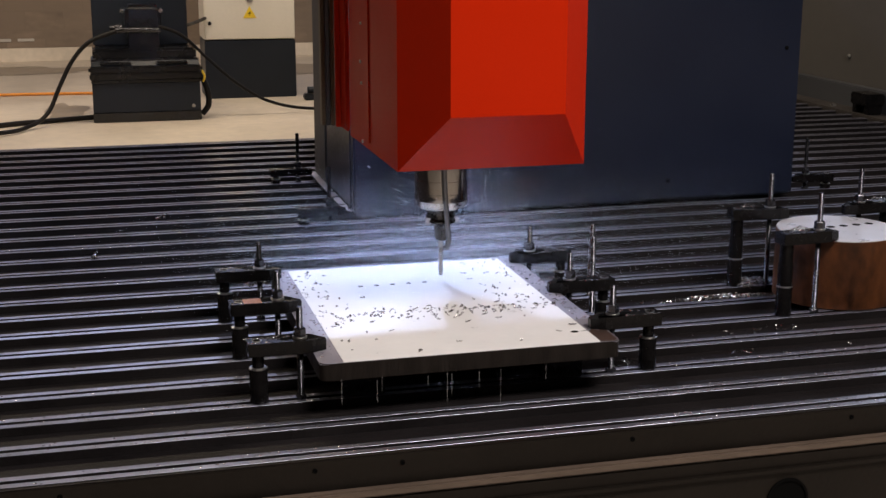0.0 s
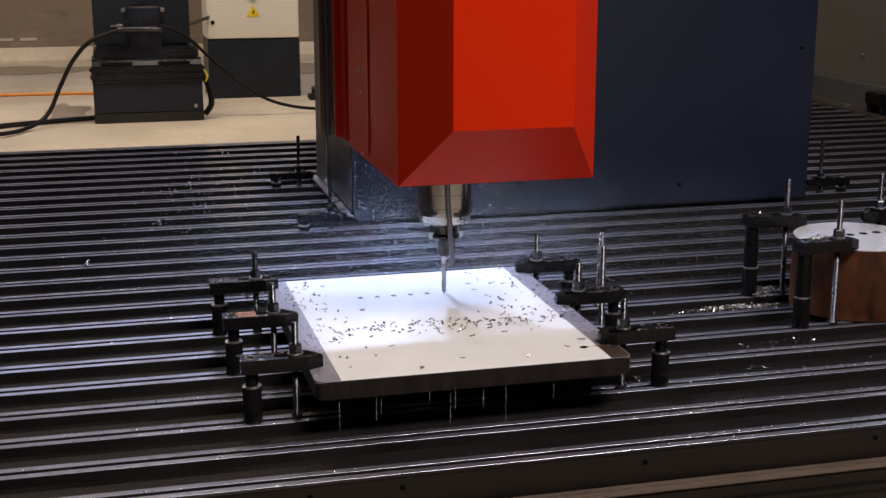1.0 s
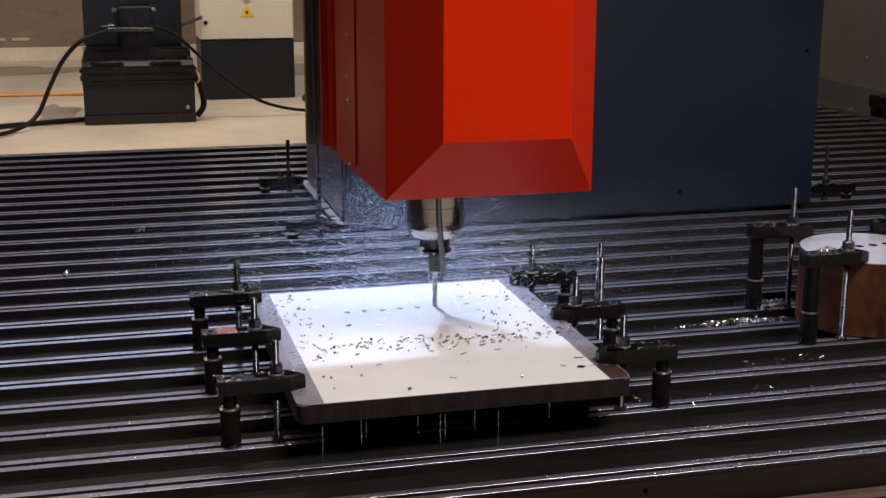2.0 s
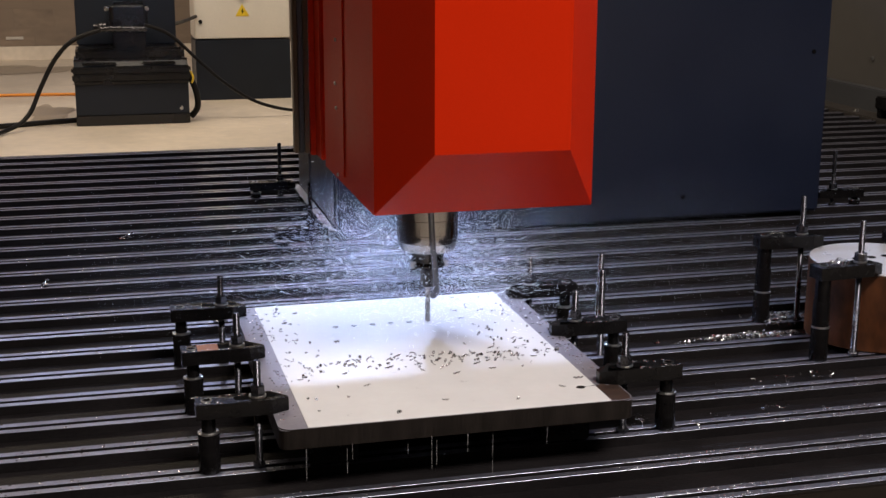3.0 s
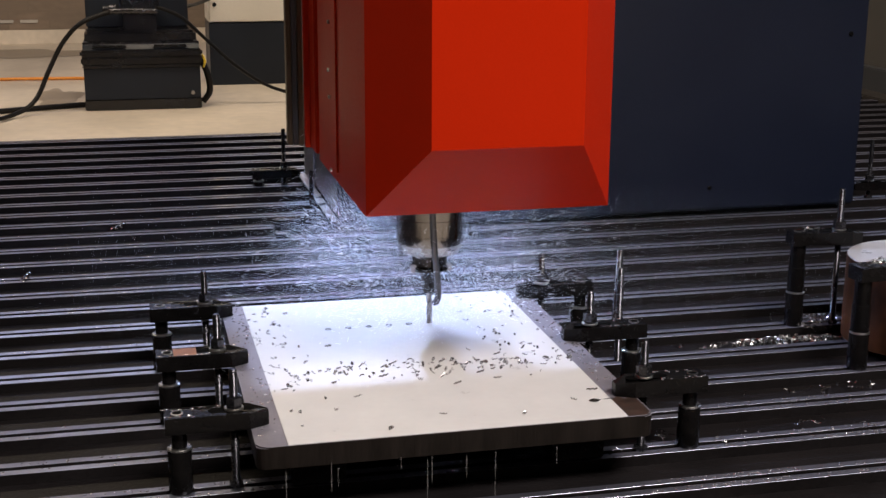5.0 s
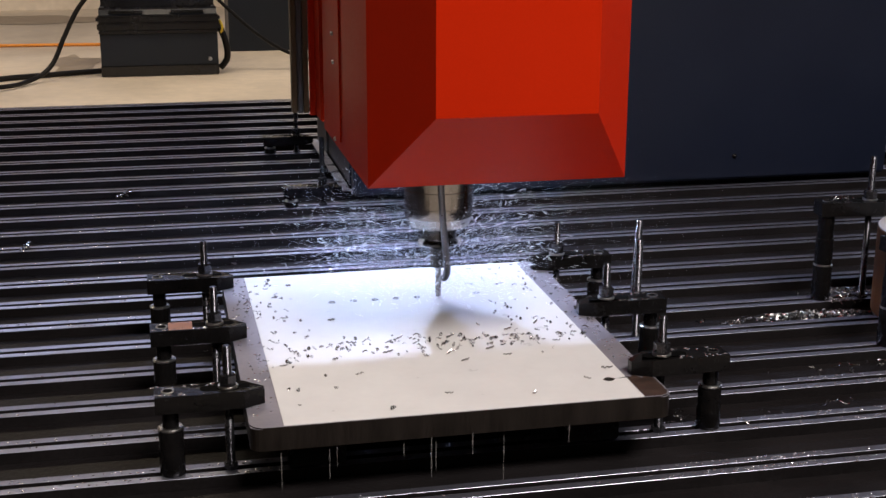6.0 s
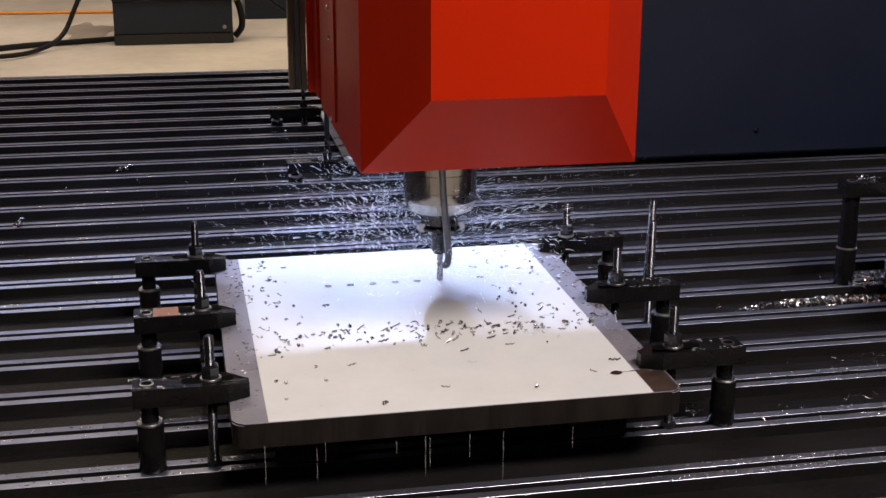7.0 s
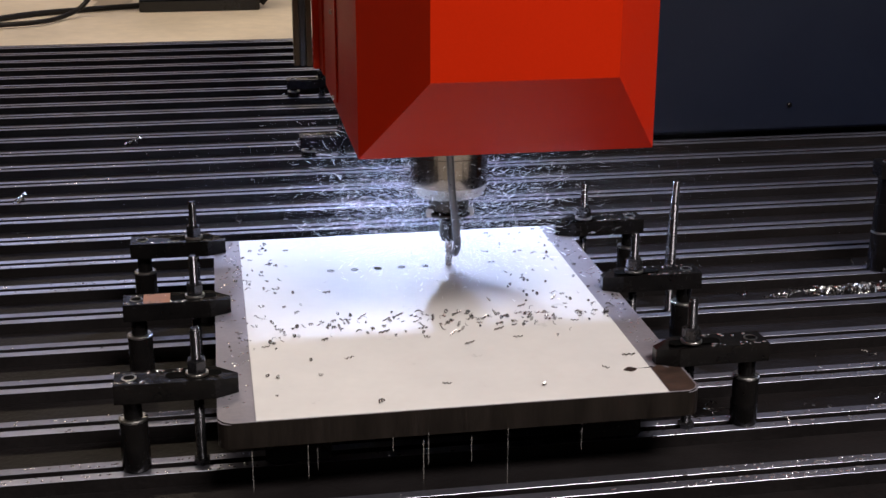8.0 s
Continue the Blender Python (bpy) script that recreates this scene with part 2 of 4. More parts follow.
def extrude_profile(pts, x0, x1, bm=None):
    """Runs a closed outline of (y, z) pairs along x."""
    bm = bm or bmesh.new()
    a = [bm.verts.new((x0, y, z)) for y, z in pts]
    b = [bm.verts.new((x1, y, z)) for y, z in pts]
    n = len(pts)
    for i in range(n):
        bm.faces.new((a[i], a[(i + 1) % n], b[(i + 1) % n], b[i]))
    bm.faces.new(a[::-1])
    bm.faces.new(b)
    return bm


def extrude_plan(pts, z0, z1, bm=None):
    bm = bm or bmesh.new()
    a = [bm.verts.new((x, y, z0)) for x, y in pts]
    b = [bm.verts.new((x, y, z1)) for x, y in pts]
    n = len(pts)
    for i in range(n):
        bm.faces.new((a[i], a[(i + 1) % n], b[(i + 1) % n], b[i]))
    bm.faces.new(a[::-1])
    bm.faces.new(b)
    return bm


# The hall --------------------------------------------------------------------
FLOOR = -0.325
XL, XR, YF, YB, ZC = -9.0, 9.0, -6.0, 14.4, 5.6


def hall():
    tagged(part("floor", box(XL, YF, FLOOR - 0.2, XR, YB, FLOOR), M_FLOOR), "pale worn concrete workshop floor", "floor", kind="structure")
    tagged(part("wall_north", box(XL, YB, FLOOR, XR, YB + 0.25, 2.2), M_WALL), "stained grey-brown blockwork wall", "wall", kind="structure")
    # upper wall out of view, kept dark so the rails mirror less light
    tagged(part("wall_north_upper", box(XL, YB, 2.2, XR, YB + 0.25, ZC), M_WALL_DARK), "unseen upper wall, made dark to dim the rail reflections", "wall", kind="structure")
    tagged(part("wall_south", box(XL, YF - 0.25, FLOOR, XR, YF, ZC), M_WALL), "grey-brown blockwork wall", "wall", kind="structure")
    tagged(part("wall_west", box(XL - 0.25, YF, FLOOR, XL, YB, ZC), M_WALL), "grey-brown blockwork wall", "wall", kind="structure")
    tagged(part("wall_east", box(XR, YF, FLOOR, XR + 0.25, YB, ZC), M_WALL_DARK), "dark painted hall wall", "wall", kind="structure")
    tagged(part("ceiling", box(XL, YF, ZC, XR, YB, ZC + 0.2), M_CEIL), "dusty grey hall ceiling", "ceiling", kind="structure")
    tagged(part("trim", box(XL, YB - 0.03, FLOOR, XR, YB - 0.002, FLOOR + 0.14, 0.004), M_FLOOR), "pale cement strip along the wall foot", "trim", kind="structure")
    for i in range(6):
        x = -2.06 + 0.235 * i
        tagged(part("wall_marking", box(x, YB - 0.012, -0.115, x + 0.17, YB - 0.003, -0.085, 0.002), M_TAPE), "short white painted dash on the wall", "marking", "white dashes on the wall")


hall()

# The machine bed: rails with a slot each, on a black casting ------------------
FIRST, PITCH, ROWS_N = 2.19, 0.1665, 26
BED_L, BED_R, BED_BACK = -3.6, 4.15, 6.53


def machine_bed():
    bed = thing("machine_bed", "long black oily machine bed with slotted steel rails", "machine bed")
    part("casting", box(BED_L, 2.165, -0.30, BED_R, BED_BACK, -0.022), M_BED, bed)
    part("front_face", box(BED_L, 2.15, -0.30, BED_R, 2.1645, -0.002, 0.003), M_BED_SIDE, bed, "brown-grey oily front face")
    part("ledge", box(BED_L, 2.126, -0.086, BED_R, 2.148, -0.068, 0.004), M_LEDGE, bed, "scuffed pale ledge along the bed")
    part("lower_face", box(BED_L, 2.13, FLOOR, BED_R, 2.147, -0.088, 0.003), M_BED_SIDE, bed)
    part("lip", box(BED_L, 2.121, -0.132, BED_R, 2.1285, -0.118, 0.003), M_BED_SIDE, bed)
    part("access_hole", lathe([(0.052, 0), (0.052, 0.004), (0.046, 0.004), (0.046, 0.001)], 32), M_HOLE_SHADE, bed).matrix_basis = pose(1.331, 2.13, -0.2, 90, 0, 0)
    # bolt holes as small black discs, their inner shade painted
    for x in (0.255, 0.44, 0.956, 1.494, -0.25, -0.75, -1.3, 2.0):
        part("bolt", lathe([(0.0055, 0), (0.0055, 0.002), (0.004, 0.003), (0.003, 0.001)], 12), M_HOLE_SHADE, bed).matrix_basis = pose(x, 2.15, -0.024, 90, 0, 0)
    w, s, h, sw = 0.0268, 0.0078, 0.046, 0.016
    prof = [(-w, -h), (w, -h), (w, -0.0005), (w - 0.0005, 0), (s + 0.0004, 0), (s, -0.0004), (s, -0.018), (sw, -0.018), (sw, -0.034), (-sw, -0.034),
            (-sw, -0.018), (-s, -0.018), (-s, -0.0004), (-s - 0.0004, 0), (-w + 0.0005, 0), (-w, -0.0005)]
    # the rails change material along the edge of the lamp's light
    lamp_edge = 1.557
    for x0, x1, top in ((BED_L, lamp_edge, M_RAIL), (lamp_edge, BED_R, M_RAIL_RIGHT)):
        me = mesh_of(extrude_profile(prof, x0, x1), "rail", [M_BED, top])
        for p in me.polygons:
            if p.normal.z > 0.5 and p.center.z > -0.003:
                p.material_index = 1
        for k in range(ROWS_N):
            part("rail", me, None, bed).matrix_basis = pose(0, FIRST + PITCH * k, 0)
    # the bed runs further back beside the column
    part("rear_casting", box(2.62, BED_BACK + 0.002, -0.30, BED_R, 7.26, -0.022), M_BED, bed)
    me = mesh_of(extrude_profile(prof, 2.62, BED_R), "rail", [M_BED, M_RAIL_RIGHT])
    for p in me.polygons:
        if p.normal.z > 0.5 and p.center.z > -0.003:
            p.material_index = 1
    for k in range(ROWS_N, ROWS_N + 5):
        part("rail", me, None, bed).matrix_basis = pose(0, FIRST + PITCH * k, 0)
    # the raised end beam with its dark guard
    part("end_beam", box(BED_R, 2.1, FLOOR, BED_R + 0.16, BED_BACK + 1.2, 0.012, 0.006), M_END_BEAM, bed, "dull dark grey end beam")
    return bed


machine_bed()


def end_guard():
    guard = thing("chip_guard", "dark grey sheet steel guard beside the bed", "guard", (4.36, 0, 0))
    part("panel", box(0, 2.0, FLOOR, 0.03, 9.5, 0.85, 0.004), M_WALL_DARK, guard)
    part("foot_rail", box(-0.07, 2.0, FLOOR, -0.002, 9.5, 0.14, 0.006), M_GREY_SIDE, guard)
    part("rear_panel", box(-1.7, 7.75, FLOOR, -0.002, 7.78, 0.85, 0.004), M_WALL_DARK, guard)
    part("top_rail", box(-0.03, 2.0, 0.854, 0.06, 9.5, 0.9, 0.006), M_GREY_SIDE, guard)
    for y, z in ((6.0, 0.3), (6.9, 0.3), (7.8, 0.3)):
        part("bolt", lathe([(0.014, 0), (0.014, 0.01), (0.01, 0.013)], 6), M_STEEL, guard).matrix_basis = pose(-0.001, y, z, 0, -90, 0)
    stop = thing("end_stop", "small black two-legged stop on the end beam", "stop", (BED_R + 0.07, 6.45, 0.012))
    part("bridge", box(-0.06, -0.09, 0.05, 0.06, 0.09, 0.12, 0.008), M_BLACK_STEEL, stop)
    for y in (-0.06, 0.06):
        part("leg", box(-0.045, y - 0.025, 0, 0.045, y + 0.025, 0.051, 0.004), M_BLACK_STEEL, stop)
    for y, x in ((6.78, 4.2), (6.2, 4.22), (6.13, 4.22)):
        nut = thing("loose_nut", "bright steel nut lying on the end beam", "nut", (x, y, 0.012), 20, "nuts on the end beam")
        part("nut_body", lathe([(0.014, 0), (0.017, 0.002), (0.017, 0.012), (0.014, 0.015)], 6), M_STEEL, nut)


end_guard()


# The column behind the drill ---------------------------------------------------
def machine_column():
    col = thing("machine_column", "tall dark blue painted machine column on the bed", "machine column")
    x0, x1, y0, y1 = 0.776, 2.604, 4.42, 5.25
    part("front_cover", box(x0 + 0.004, y0, 0.006, x1, y0 + 0.05, 2.7, 0.008), M_BLUE, col)
    part("side_cover", box(x0, y0 + 0.052, 0.03, x0 + 0.03, 4.98, 2.7, 0.004), M_BLUE, col)
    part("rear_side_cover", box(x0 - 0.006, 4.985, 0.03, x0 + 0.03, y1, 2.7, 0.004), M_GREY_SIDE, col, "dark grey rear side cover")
    part("foot_trim", box(x0 - 0.034, y0 - 0.02, 0.029, x0 - 0.007, y1, 0.034, 0.001), M_STEEL, col, "bright steel strip along the foot")
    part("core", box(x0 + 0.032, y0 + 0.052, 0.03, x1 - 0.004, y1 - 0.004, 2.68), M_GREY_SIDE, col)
    part("foot_plate", box(x0 - 0.03, y0 + 0.051, 0.001, x1 - 0.004, y1 + 0.02, 0.028, 0.004), M_BLACK_STEEL, col)
    for x, z in ((1.02, 0.09), (2.05, 0.085), (2.54, 0.6), (2.54, 1.3)):
        part("bolt", lathe([(0.008, 0), (0.008, 0.004), (0.005, 0.006)], 12), M_BLACK_STEEL, col).matrix_basis = pose(x, y0, z, 90, 0, 0)


machine_column()


# The drill head: it sinks as one, all poses below are those at the end ----------
def drill_head():
    head = thing("drill_head", "red drilling head with steel spindle and lit drill", "drilling head")
    top = 2.3
    xa, xb, yf, zb = 0.543, 1.010, 2.634, 0.436
    ia, ib, iy, iz = 0.628, 0.900, 2.470, 0.583
    yr = 3.22
    bm = bmesh.new()
    V = lambda *p: bm.verts.new(p)
    f0, f1, f2, f3 = V(ia, iy, iz), V(ib, iy, iz), V(ib, iy, top), V(ia, iy, top)
    o0, o1, o2, o3 = V(xa, yf, zb), V(xb, yf, zb), V(xb, yf, top), V(xa, yf, top)
    r0, r1, r2, r3 = V(xa, yr, zb), V(xb, yr, zb), V(xb, yr, top), V(xa, yr, top)
    for face in ((f0, f1, f2, f3), (o0, f0, f3, o3), (f1, o1, o2, f2), (o0, o1, f1, f0), (r0, o0, o3, r3), (o1, r1, r2, o2), (r1, r0, r3, r2), (f3, f2, o2, o3), (o3, o2, r2, r3)):
        bm.faces.new(face)
    bmesh.ops.recalc_face_normals(bm, faces=bm.faces[:])
    bmesh.ops.solidify(bm, geom=bm.faces[:], thickness=0.008)
    part("housing", bm, M_RED, head, "satin red faceted sheet housing")
    part("side_strip", box(xa - 0.004, 2.95, zb + 0.02, xa - 0.0005, 2.965, top, 0.001), M_RED, head)
    for y, z in ((3.05, 0.6), (3.05, 0.755), (3.04, 0.447), (2.9, 0.9), (3.05, 1.1), (3.06, 0.655)):
        part("bolt", lathe([(0.0045, 0), (0.0045, 0.003), (0.003, 0.0045)], 10), M_STEEL, head).matrix_basis = pose(xa, y, z, 0, -90, 0)
    # unseen rear wall, widened past the housing to cut off lamp light
    part("rear_cover", box(0.612, 3.223, zb + 0.006, 1.19, 3.236, top, 0.003), M_RED_DARK, head, "unseen dark red rear wall trimming the lamp light")
    # black strip set into the gap stands in for its shade
    part("side_groove", box(xa + 0.012, 3.222, zb + 0.002, xa + 0.016, 3.285, top, 0.001), M_BLACK_STEEL, head, "black strip for the shaded gap in the housing")
    part("rear_side_cover", box(xa + 0.001, 3.287, zb + 0.001, xa + 0.012, 3.372, top, 0.003), M_RED, head, "red rear side cover")
    part("rear_flange", box(0.531, 3.374, zb + 0.001, 0.556, 3.386, top, 0.002), M_RED, head, "narrow red flange facing forward")
    part("ram", box(0.69, 3.238, 1.1, 1.0, 4.40, top - 0.1, 0.004), M_BLACK_STEEL, head, "dark ram running back to the column")
    for i, x in enumerate((0.494, 0.5065, 0.519)):
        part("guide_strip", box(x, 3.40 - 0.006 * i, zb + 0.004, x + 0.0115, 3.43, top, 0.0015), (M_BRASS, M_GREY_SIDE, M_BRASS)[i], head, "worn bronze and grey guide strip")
    part("underside_panel", box(xa + 0.01, yf + 0.012, 0.47, xb - 0.01, 2.95, 0.476), M_BLACK_STEEL, head)
    part("guide_carrier", box(0.5385, 3.388, 0.95, 0.688, 3.43, top - 0.1, 0.003), M_BLACK_STEEL, head)
    # lamp bar behind the spindle, with its hanger; unseen hoods added to keep light off the column
    part("lamp_bar", box(0.687, 3.59, 0.664, 0.713, 3.61, 0.680, 0.004), M_LED, head, "glowing cool white lamp bar")
    part("lamp_hood", box(0.706, 3.64, 0.625, 0.82, 3.65, 0.88, 0.003), M_BLACK_STEEL, head)
    part("lamp_bracket", box(0.693, 3.595, 0.681, 0.718, 3.638, 1.099, 0.003), M_BLACK_STEEL, head)
    # second lamp added to fill the spindle's shadow with cool light
    part("side_lamp_bar", box(0.927, 3.59, 0.664, 0.953, 3.61, 0.680, 0.004), M_LED_FILL, head, "dim cool lamp added to fill the shadow")
    part("lamp_hood", box(0.9, 3.64, 0.625, 1.0, 3.65, 0.88, 0.003), M_BLACK_STEEL, head)
    part("lamp_bracket", box(0.93, 3.595, 0.681, 0.95, 3.638, 1.099, 0.003), M_BLACK_STEEL, head)
    cx, cy = 0.753, 3.033
    part("spindle_nose", lathe([(0.066, 0.6330), (0.072, 0.6130), (0.072, 0.340), (0.0715, 0.3395), (0.072, 0.339), (0.072, 0.306), (0.0712, 0.3055), (0.0712, 0.3045), (0.072, 0.304), (0.072, 0.2850), (0.0712, 0.2825)], 72, (cx, cy)), M_CHROME, head, "polished steel spindle nose", True)
    part("spindle_ring", lathe([(0.0708, 0.2822), (0.070, 0.2800), (0.068, 0.2700), (0.0635, 0.2620), (0.056, 0.2595), (0.036, 0.2585)], 72, (cx, cy)), M_STEEL, head, "light grey spindle end ring", True)
    part("tool_holder", lathe([(0.043, 0.2582), (0.044, 0.2550), (0.039, 0.2530), (0.038, 0.2470), (0.038, 0.2330), (0.0415, 0.2290), (0.0425, 0.2250), (0.0415, 0.2210), (0.031, 0.2160), (0.022, 0.2110), (0.0185, 0.2050), (0.0175, 0.1780), (0.0135, 0.1685)], 48, (cx, cy)), M_HOLDER, head, "dark grooved tool holder", True)
    for a in (20, 160):
        part("drive_dog", box(-0.008, -0.006, -0.008, 0.008, 0.006, 0.008, 0.002), M_STEEL, head).matrix_basis = pose(cx + 0.04 * math.cos(radians(a)), cy - 0.014, 0.2265)
    # fluted drill
    bm = bmesh.new()
    n, turns = 40, 3.2
    rings = []
    for k in range(61):
        z = 0.172 - (0.172 - 0.071) * k / 60
        rings.append([bm.verts.new((cx + (0.0064 - 0.0022 * max(0, math.cos(2 * (2 * math.pi * i / n + turns * math.pi * k / 60))) ** 2) * math.cos(2 * math.pi * i / n),
                                    cy + (0.0064 - 0.0022 * max(0, math.cos(2 * (2 * math.pi * i / n + turns * math.pi * k / 60))) ** 2) * math.sin(2 * math.pi * i / n), z)) for i in range(n)])
    tip = bm.verts.new((cx, cy, 0.0675))
    for a, b in zip(rings, rings[1:]):
        for i in range(n):
            bm.faces.new((a[i], a[(i + 1) % n], b[(i + 1) % n], b[i]))
    for i in range(n):
        bm.faces.new((rings[-1][i], rings[-1][(i + 1) % n], tip))
    bm.faces.new(rings[0][::-1])
    part("drill_bit", bm, M_STEEL, head, "fluted steel drill bit", True)
    part("coolant_hose", tube([(0.735, 2.938, 0.50), (0.737, 2.938, 0.42), (0.739, 2.94, 0.35), (0.744, 2.944, 0.285), (0.749, 2.95, 0.245)], 0.0064, 12, ribs=0.1), M_HOSE, head, "ribbed metal coolant hose", True)
    part("nozzle", tube([(0.749, 2.95, 0.247), (0.753, 2.955, 0.215), (0.7565, 2.962, 0.182), (0.7555, 2.973, 0.164), (0.753, 2.982, 0.158)], 0.0072, 12), M_HOSE, head, "bent steel coolant nozzle", True)
    return head


HEAD = drill_head()


# The clamped plate -------------------------------------------------------------
PX0, PX1, PY0, PY1, PZ0, PZ1 = 0.312, 1.031, 2.4095, 3.249, 0.0755, 0.116


def clamped_plate():
    plate = thing("steel_plate", "thick wet steel plate with a white face", "steel plate")
    c = 0.02
    outline = []
    for (qx, qy), a0 in (((PX1 - c, PY0 + c), -90), ((PX1 - c, PY1 - c), 0), ((PX0 + c, PY1 - c), 90), ((PX0 + c, PY0 + c), 180)):
        outline += [(qx + c * math.cos(radians(a0 + 18 * i)), qy + c * math.sin(radians(a0 + 18 * i))) for i in range(6)]
    bm = extrude_plan(outline, PZ0, PZ1)
    top = [e for e in bm.edges if all(v.co.z > PZ1 - 1e-4 for v in e.verts)]
    bmesh.ops.bevel(bm, geom=top, offset=0.0025, segments=2, affect="EDGES")
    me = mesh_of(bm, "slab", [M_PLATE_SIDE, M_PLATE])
    # side faces take a far darker colour than the top
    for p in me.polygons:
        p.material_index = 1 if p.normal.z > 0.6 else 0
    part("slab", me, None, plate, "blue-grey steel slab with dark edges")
    holes = [(0.528 + 0.0448 * i, 3.033) for i in range(6)]
    # white face; the drilled row lies on it as black discs
    x0, x1, y0, y1 = 0.3665, 0.980, PY0 + 0.0015, PY1 - 0.004
    z = PZ1 + 0.0015
    bm = box(x0, y0, PZ1 + 0.0001, x1, y1, z, 0.0006, 1)
    for v in bm.verts:
        if v.co.x < 0.5 and v.co.y > 3:
            v.co.x -= 0.005
    part("white_face", bm, M_WHITE, plate, "glossy wet white face")
    for i, (x, y) in enumerate(holes[:5]):
        part("drilled_hole", lathe([(0.0066, 0), (0.0066, 0.0006), (0.0058, 0.0007), (0.0055, 0.0002)], 20), M_HOLE_SHADE, plate, "drilled hole drawn as a shade-black disc").matrix_basis = pose(x, y, z - 0.0002)
    stain = bmesh.new()
    pts = []
    for i in range(25):
        u = i / 24
        pts.append((u * 0.05, 0.0075 * math.sin(math.pi * min(1, u * 2.2)) * (1 if u < 0.45 else 0) + 0.0011 + 0.0006 * math.sin(9 * u)))
    vs = [stain.verts.new((0.9355 + a, 2.497 + b + 0.1 * a, z + 0.0004)) for a, b in pts] + [stain.verts.new((0.9355 + a, 2.497 - b + 0.1 * a, z + 0.0004)) for a, b in pts[::-1]]
    stain.faces.new(vs)
    part("coolant_stain", stain, M_STAIN, plate, "dark tear-shaped coolant stain")
    # brown patch: stain and a brown reflection painted as one
    part("rust_stain", extrude_plan([(0.982, 2.413), (1.011, 2.413), (1.022, 2.4175), (1.028, 2.43), (1.028, 2.505), (1.02, 2.52), (1.008, 2.497), (0.996, 2.512), (0.982, 2.5)], PZ1 + 0.0001, PZ1 + 0.0005), M_BROWN_MARGIN, plate, "brown stain and reflection painted on the margin")
    for x, y in ((0.43, 2.56), (0.92, 2.56), (0.43, 3.1), (0.92, 3.1)):
        b = thing("support_block", "black steel block under the plate", "support block", (x, y, 0), 0, "blocks under the plate")
        part("block", box(-0.05, -0.06, 0.0005, 0.05, 0.06, PZ0 - 0.0005, 0.003), M_BLACK_STEEL, b)


clamped_plate()


# Strap clamps -------------------------------------------------------------------
def strap_clamp(label, group, length=0.181, bar_z=0.117, bar_h=0.03, stud_at=0.121, stud_top=0.221, jack_r=0.021, jack_h=0.085, stack=False):
    """A bar along x from 0 to its nose at length; a jack under the tail and a stud through its slot."""
    cl = thing("strap_clamp", label, "clamp", group=group)
    w, t, z0, z1 = 0.026, 0.009, bar_z, bar_z + bar_h
    nose = 0.034
    plan = [(0, -w), (length - nose, -w), (length, -t), (length, t), (length - nose, w), (0, w)]
    bm = extrude_plan(plan, z0, z1)
    for v in bm.verts:
        if v.co.x > length - 0.001 and v.co.z > z1 - 0.001:
            v.co.z -= 0.006
    es = [e for e in bm.edges if e.calc_face_angle(0) > 0.3]
    bmesh.ops.bevel(bm, geom=es, offset=0.0022, segments=2, affect="EDGES", clamp_overlap=True)
    bar = part("bar", bm, M_BLACK_STEEL, cl, "black steel clamping bar")
    # the slot is a black sheet on the bar, its shade painted in
    slot = bmesh.new()
    r = 0.0095
    ring = [(stud_at - 0.036 + r * math.cos(radians(a)), r * math.sin(radians(a))) for a in range(90, 271, 18)] + [(stud_at + 0.026 + r * math.cos(radians(a)), r * math.sin(radians(a))) for a in range(-90, 91, 18)]
    rim_o = [slot.verts.new((x + (0.0016 if x > stud_at else -0.0016) * 0.6, y * 1.16, z1 + 0.0006)) for x, y in ring]
    rim_i = [slot.verts.new((x, y, z1 + 0.0003)) for x, y in ring]
    for i in range(len(ring)):
        slot.faces.new((rim_o[i], rim_o[(i + 1) % len(ring)], rim_i[(i + 1) % len(ring)], rim_i[i]))
    slot.faces.new(rim_i)
    part("slot", slot, M_HOLE_SHADE, bar)
    part("tapped_hole", lathe([(0.011, z1 - 0.002), (0.011, z1 + 0.0012), (0.0092, z1 + 0.0014), (0.0088, z1 + 0.0011)], 20, (0.022, 0)), M_STEEL, bar)
    part("hole_mouth", lathe([(0.0086, z1 + 0.0002), (0.0086, z1 + 0.0012)], 16, (0.022, 0)), M_HOLE_SHADE, bar)
    prof = []
    zz = -0.03
    while zz < stud_top - 0.004:
        prof += [(0.008, zz), (0.0072, zz + 0.0012)]
        zz += 0.0024
    prof += [(0.0078, stud_top - 0.003), (0.0058, stud_top)]
    part("stud", lathe(prof, 14, (stud_at, 0)), M_STUD, cl, "oiled threaded stud", True)
    part("washer", lathe([(0.0165, z1 + 0.0004), (0.017, z1 + 0.001), (0.017, z1 + 0.004), (0.0165, z1 + 0.0045)], 24, (stud_at, 0)), M_STEEL, cl)
    part("nut", lathe([(0.0145, z1 + 0.0046), (0.0152, z1 + 0.006), (0.0152, z1 + 0.023), (0.0135, z1 + 0.0255)], 6, (stud_at, 0)), M_STUD, cl, "hexagonal steel nut")
    part("foot_nut", lathe([(0.0125, 0.0003), (0.0135, 0.002), (0.0135, 0.008), (0.012, 0.01)], 6, (stud_at, 0)), M_STUD, cl)
    jx = 0.024
    jr = jack_r
    jack = part("jack", lathe([(jr, 0.0004), (jr + 0.0008, 0.002), (jr + 0.0008, jack_h * 0.5), (jr, jack_h * 0.52), (jr, jack_h - 0.004), (jr - 0.002, jack_h - 0.0005), (jr - 0.006, jack_h)], 28, (jx, 0)), M_BLACK_STEEL, cl, "round black support jack", True)
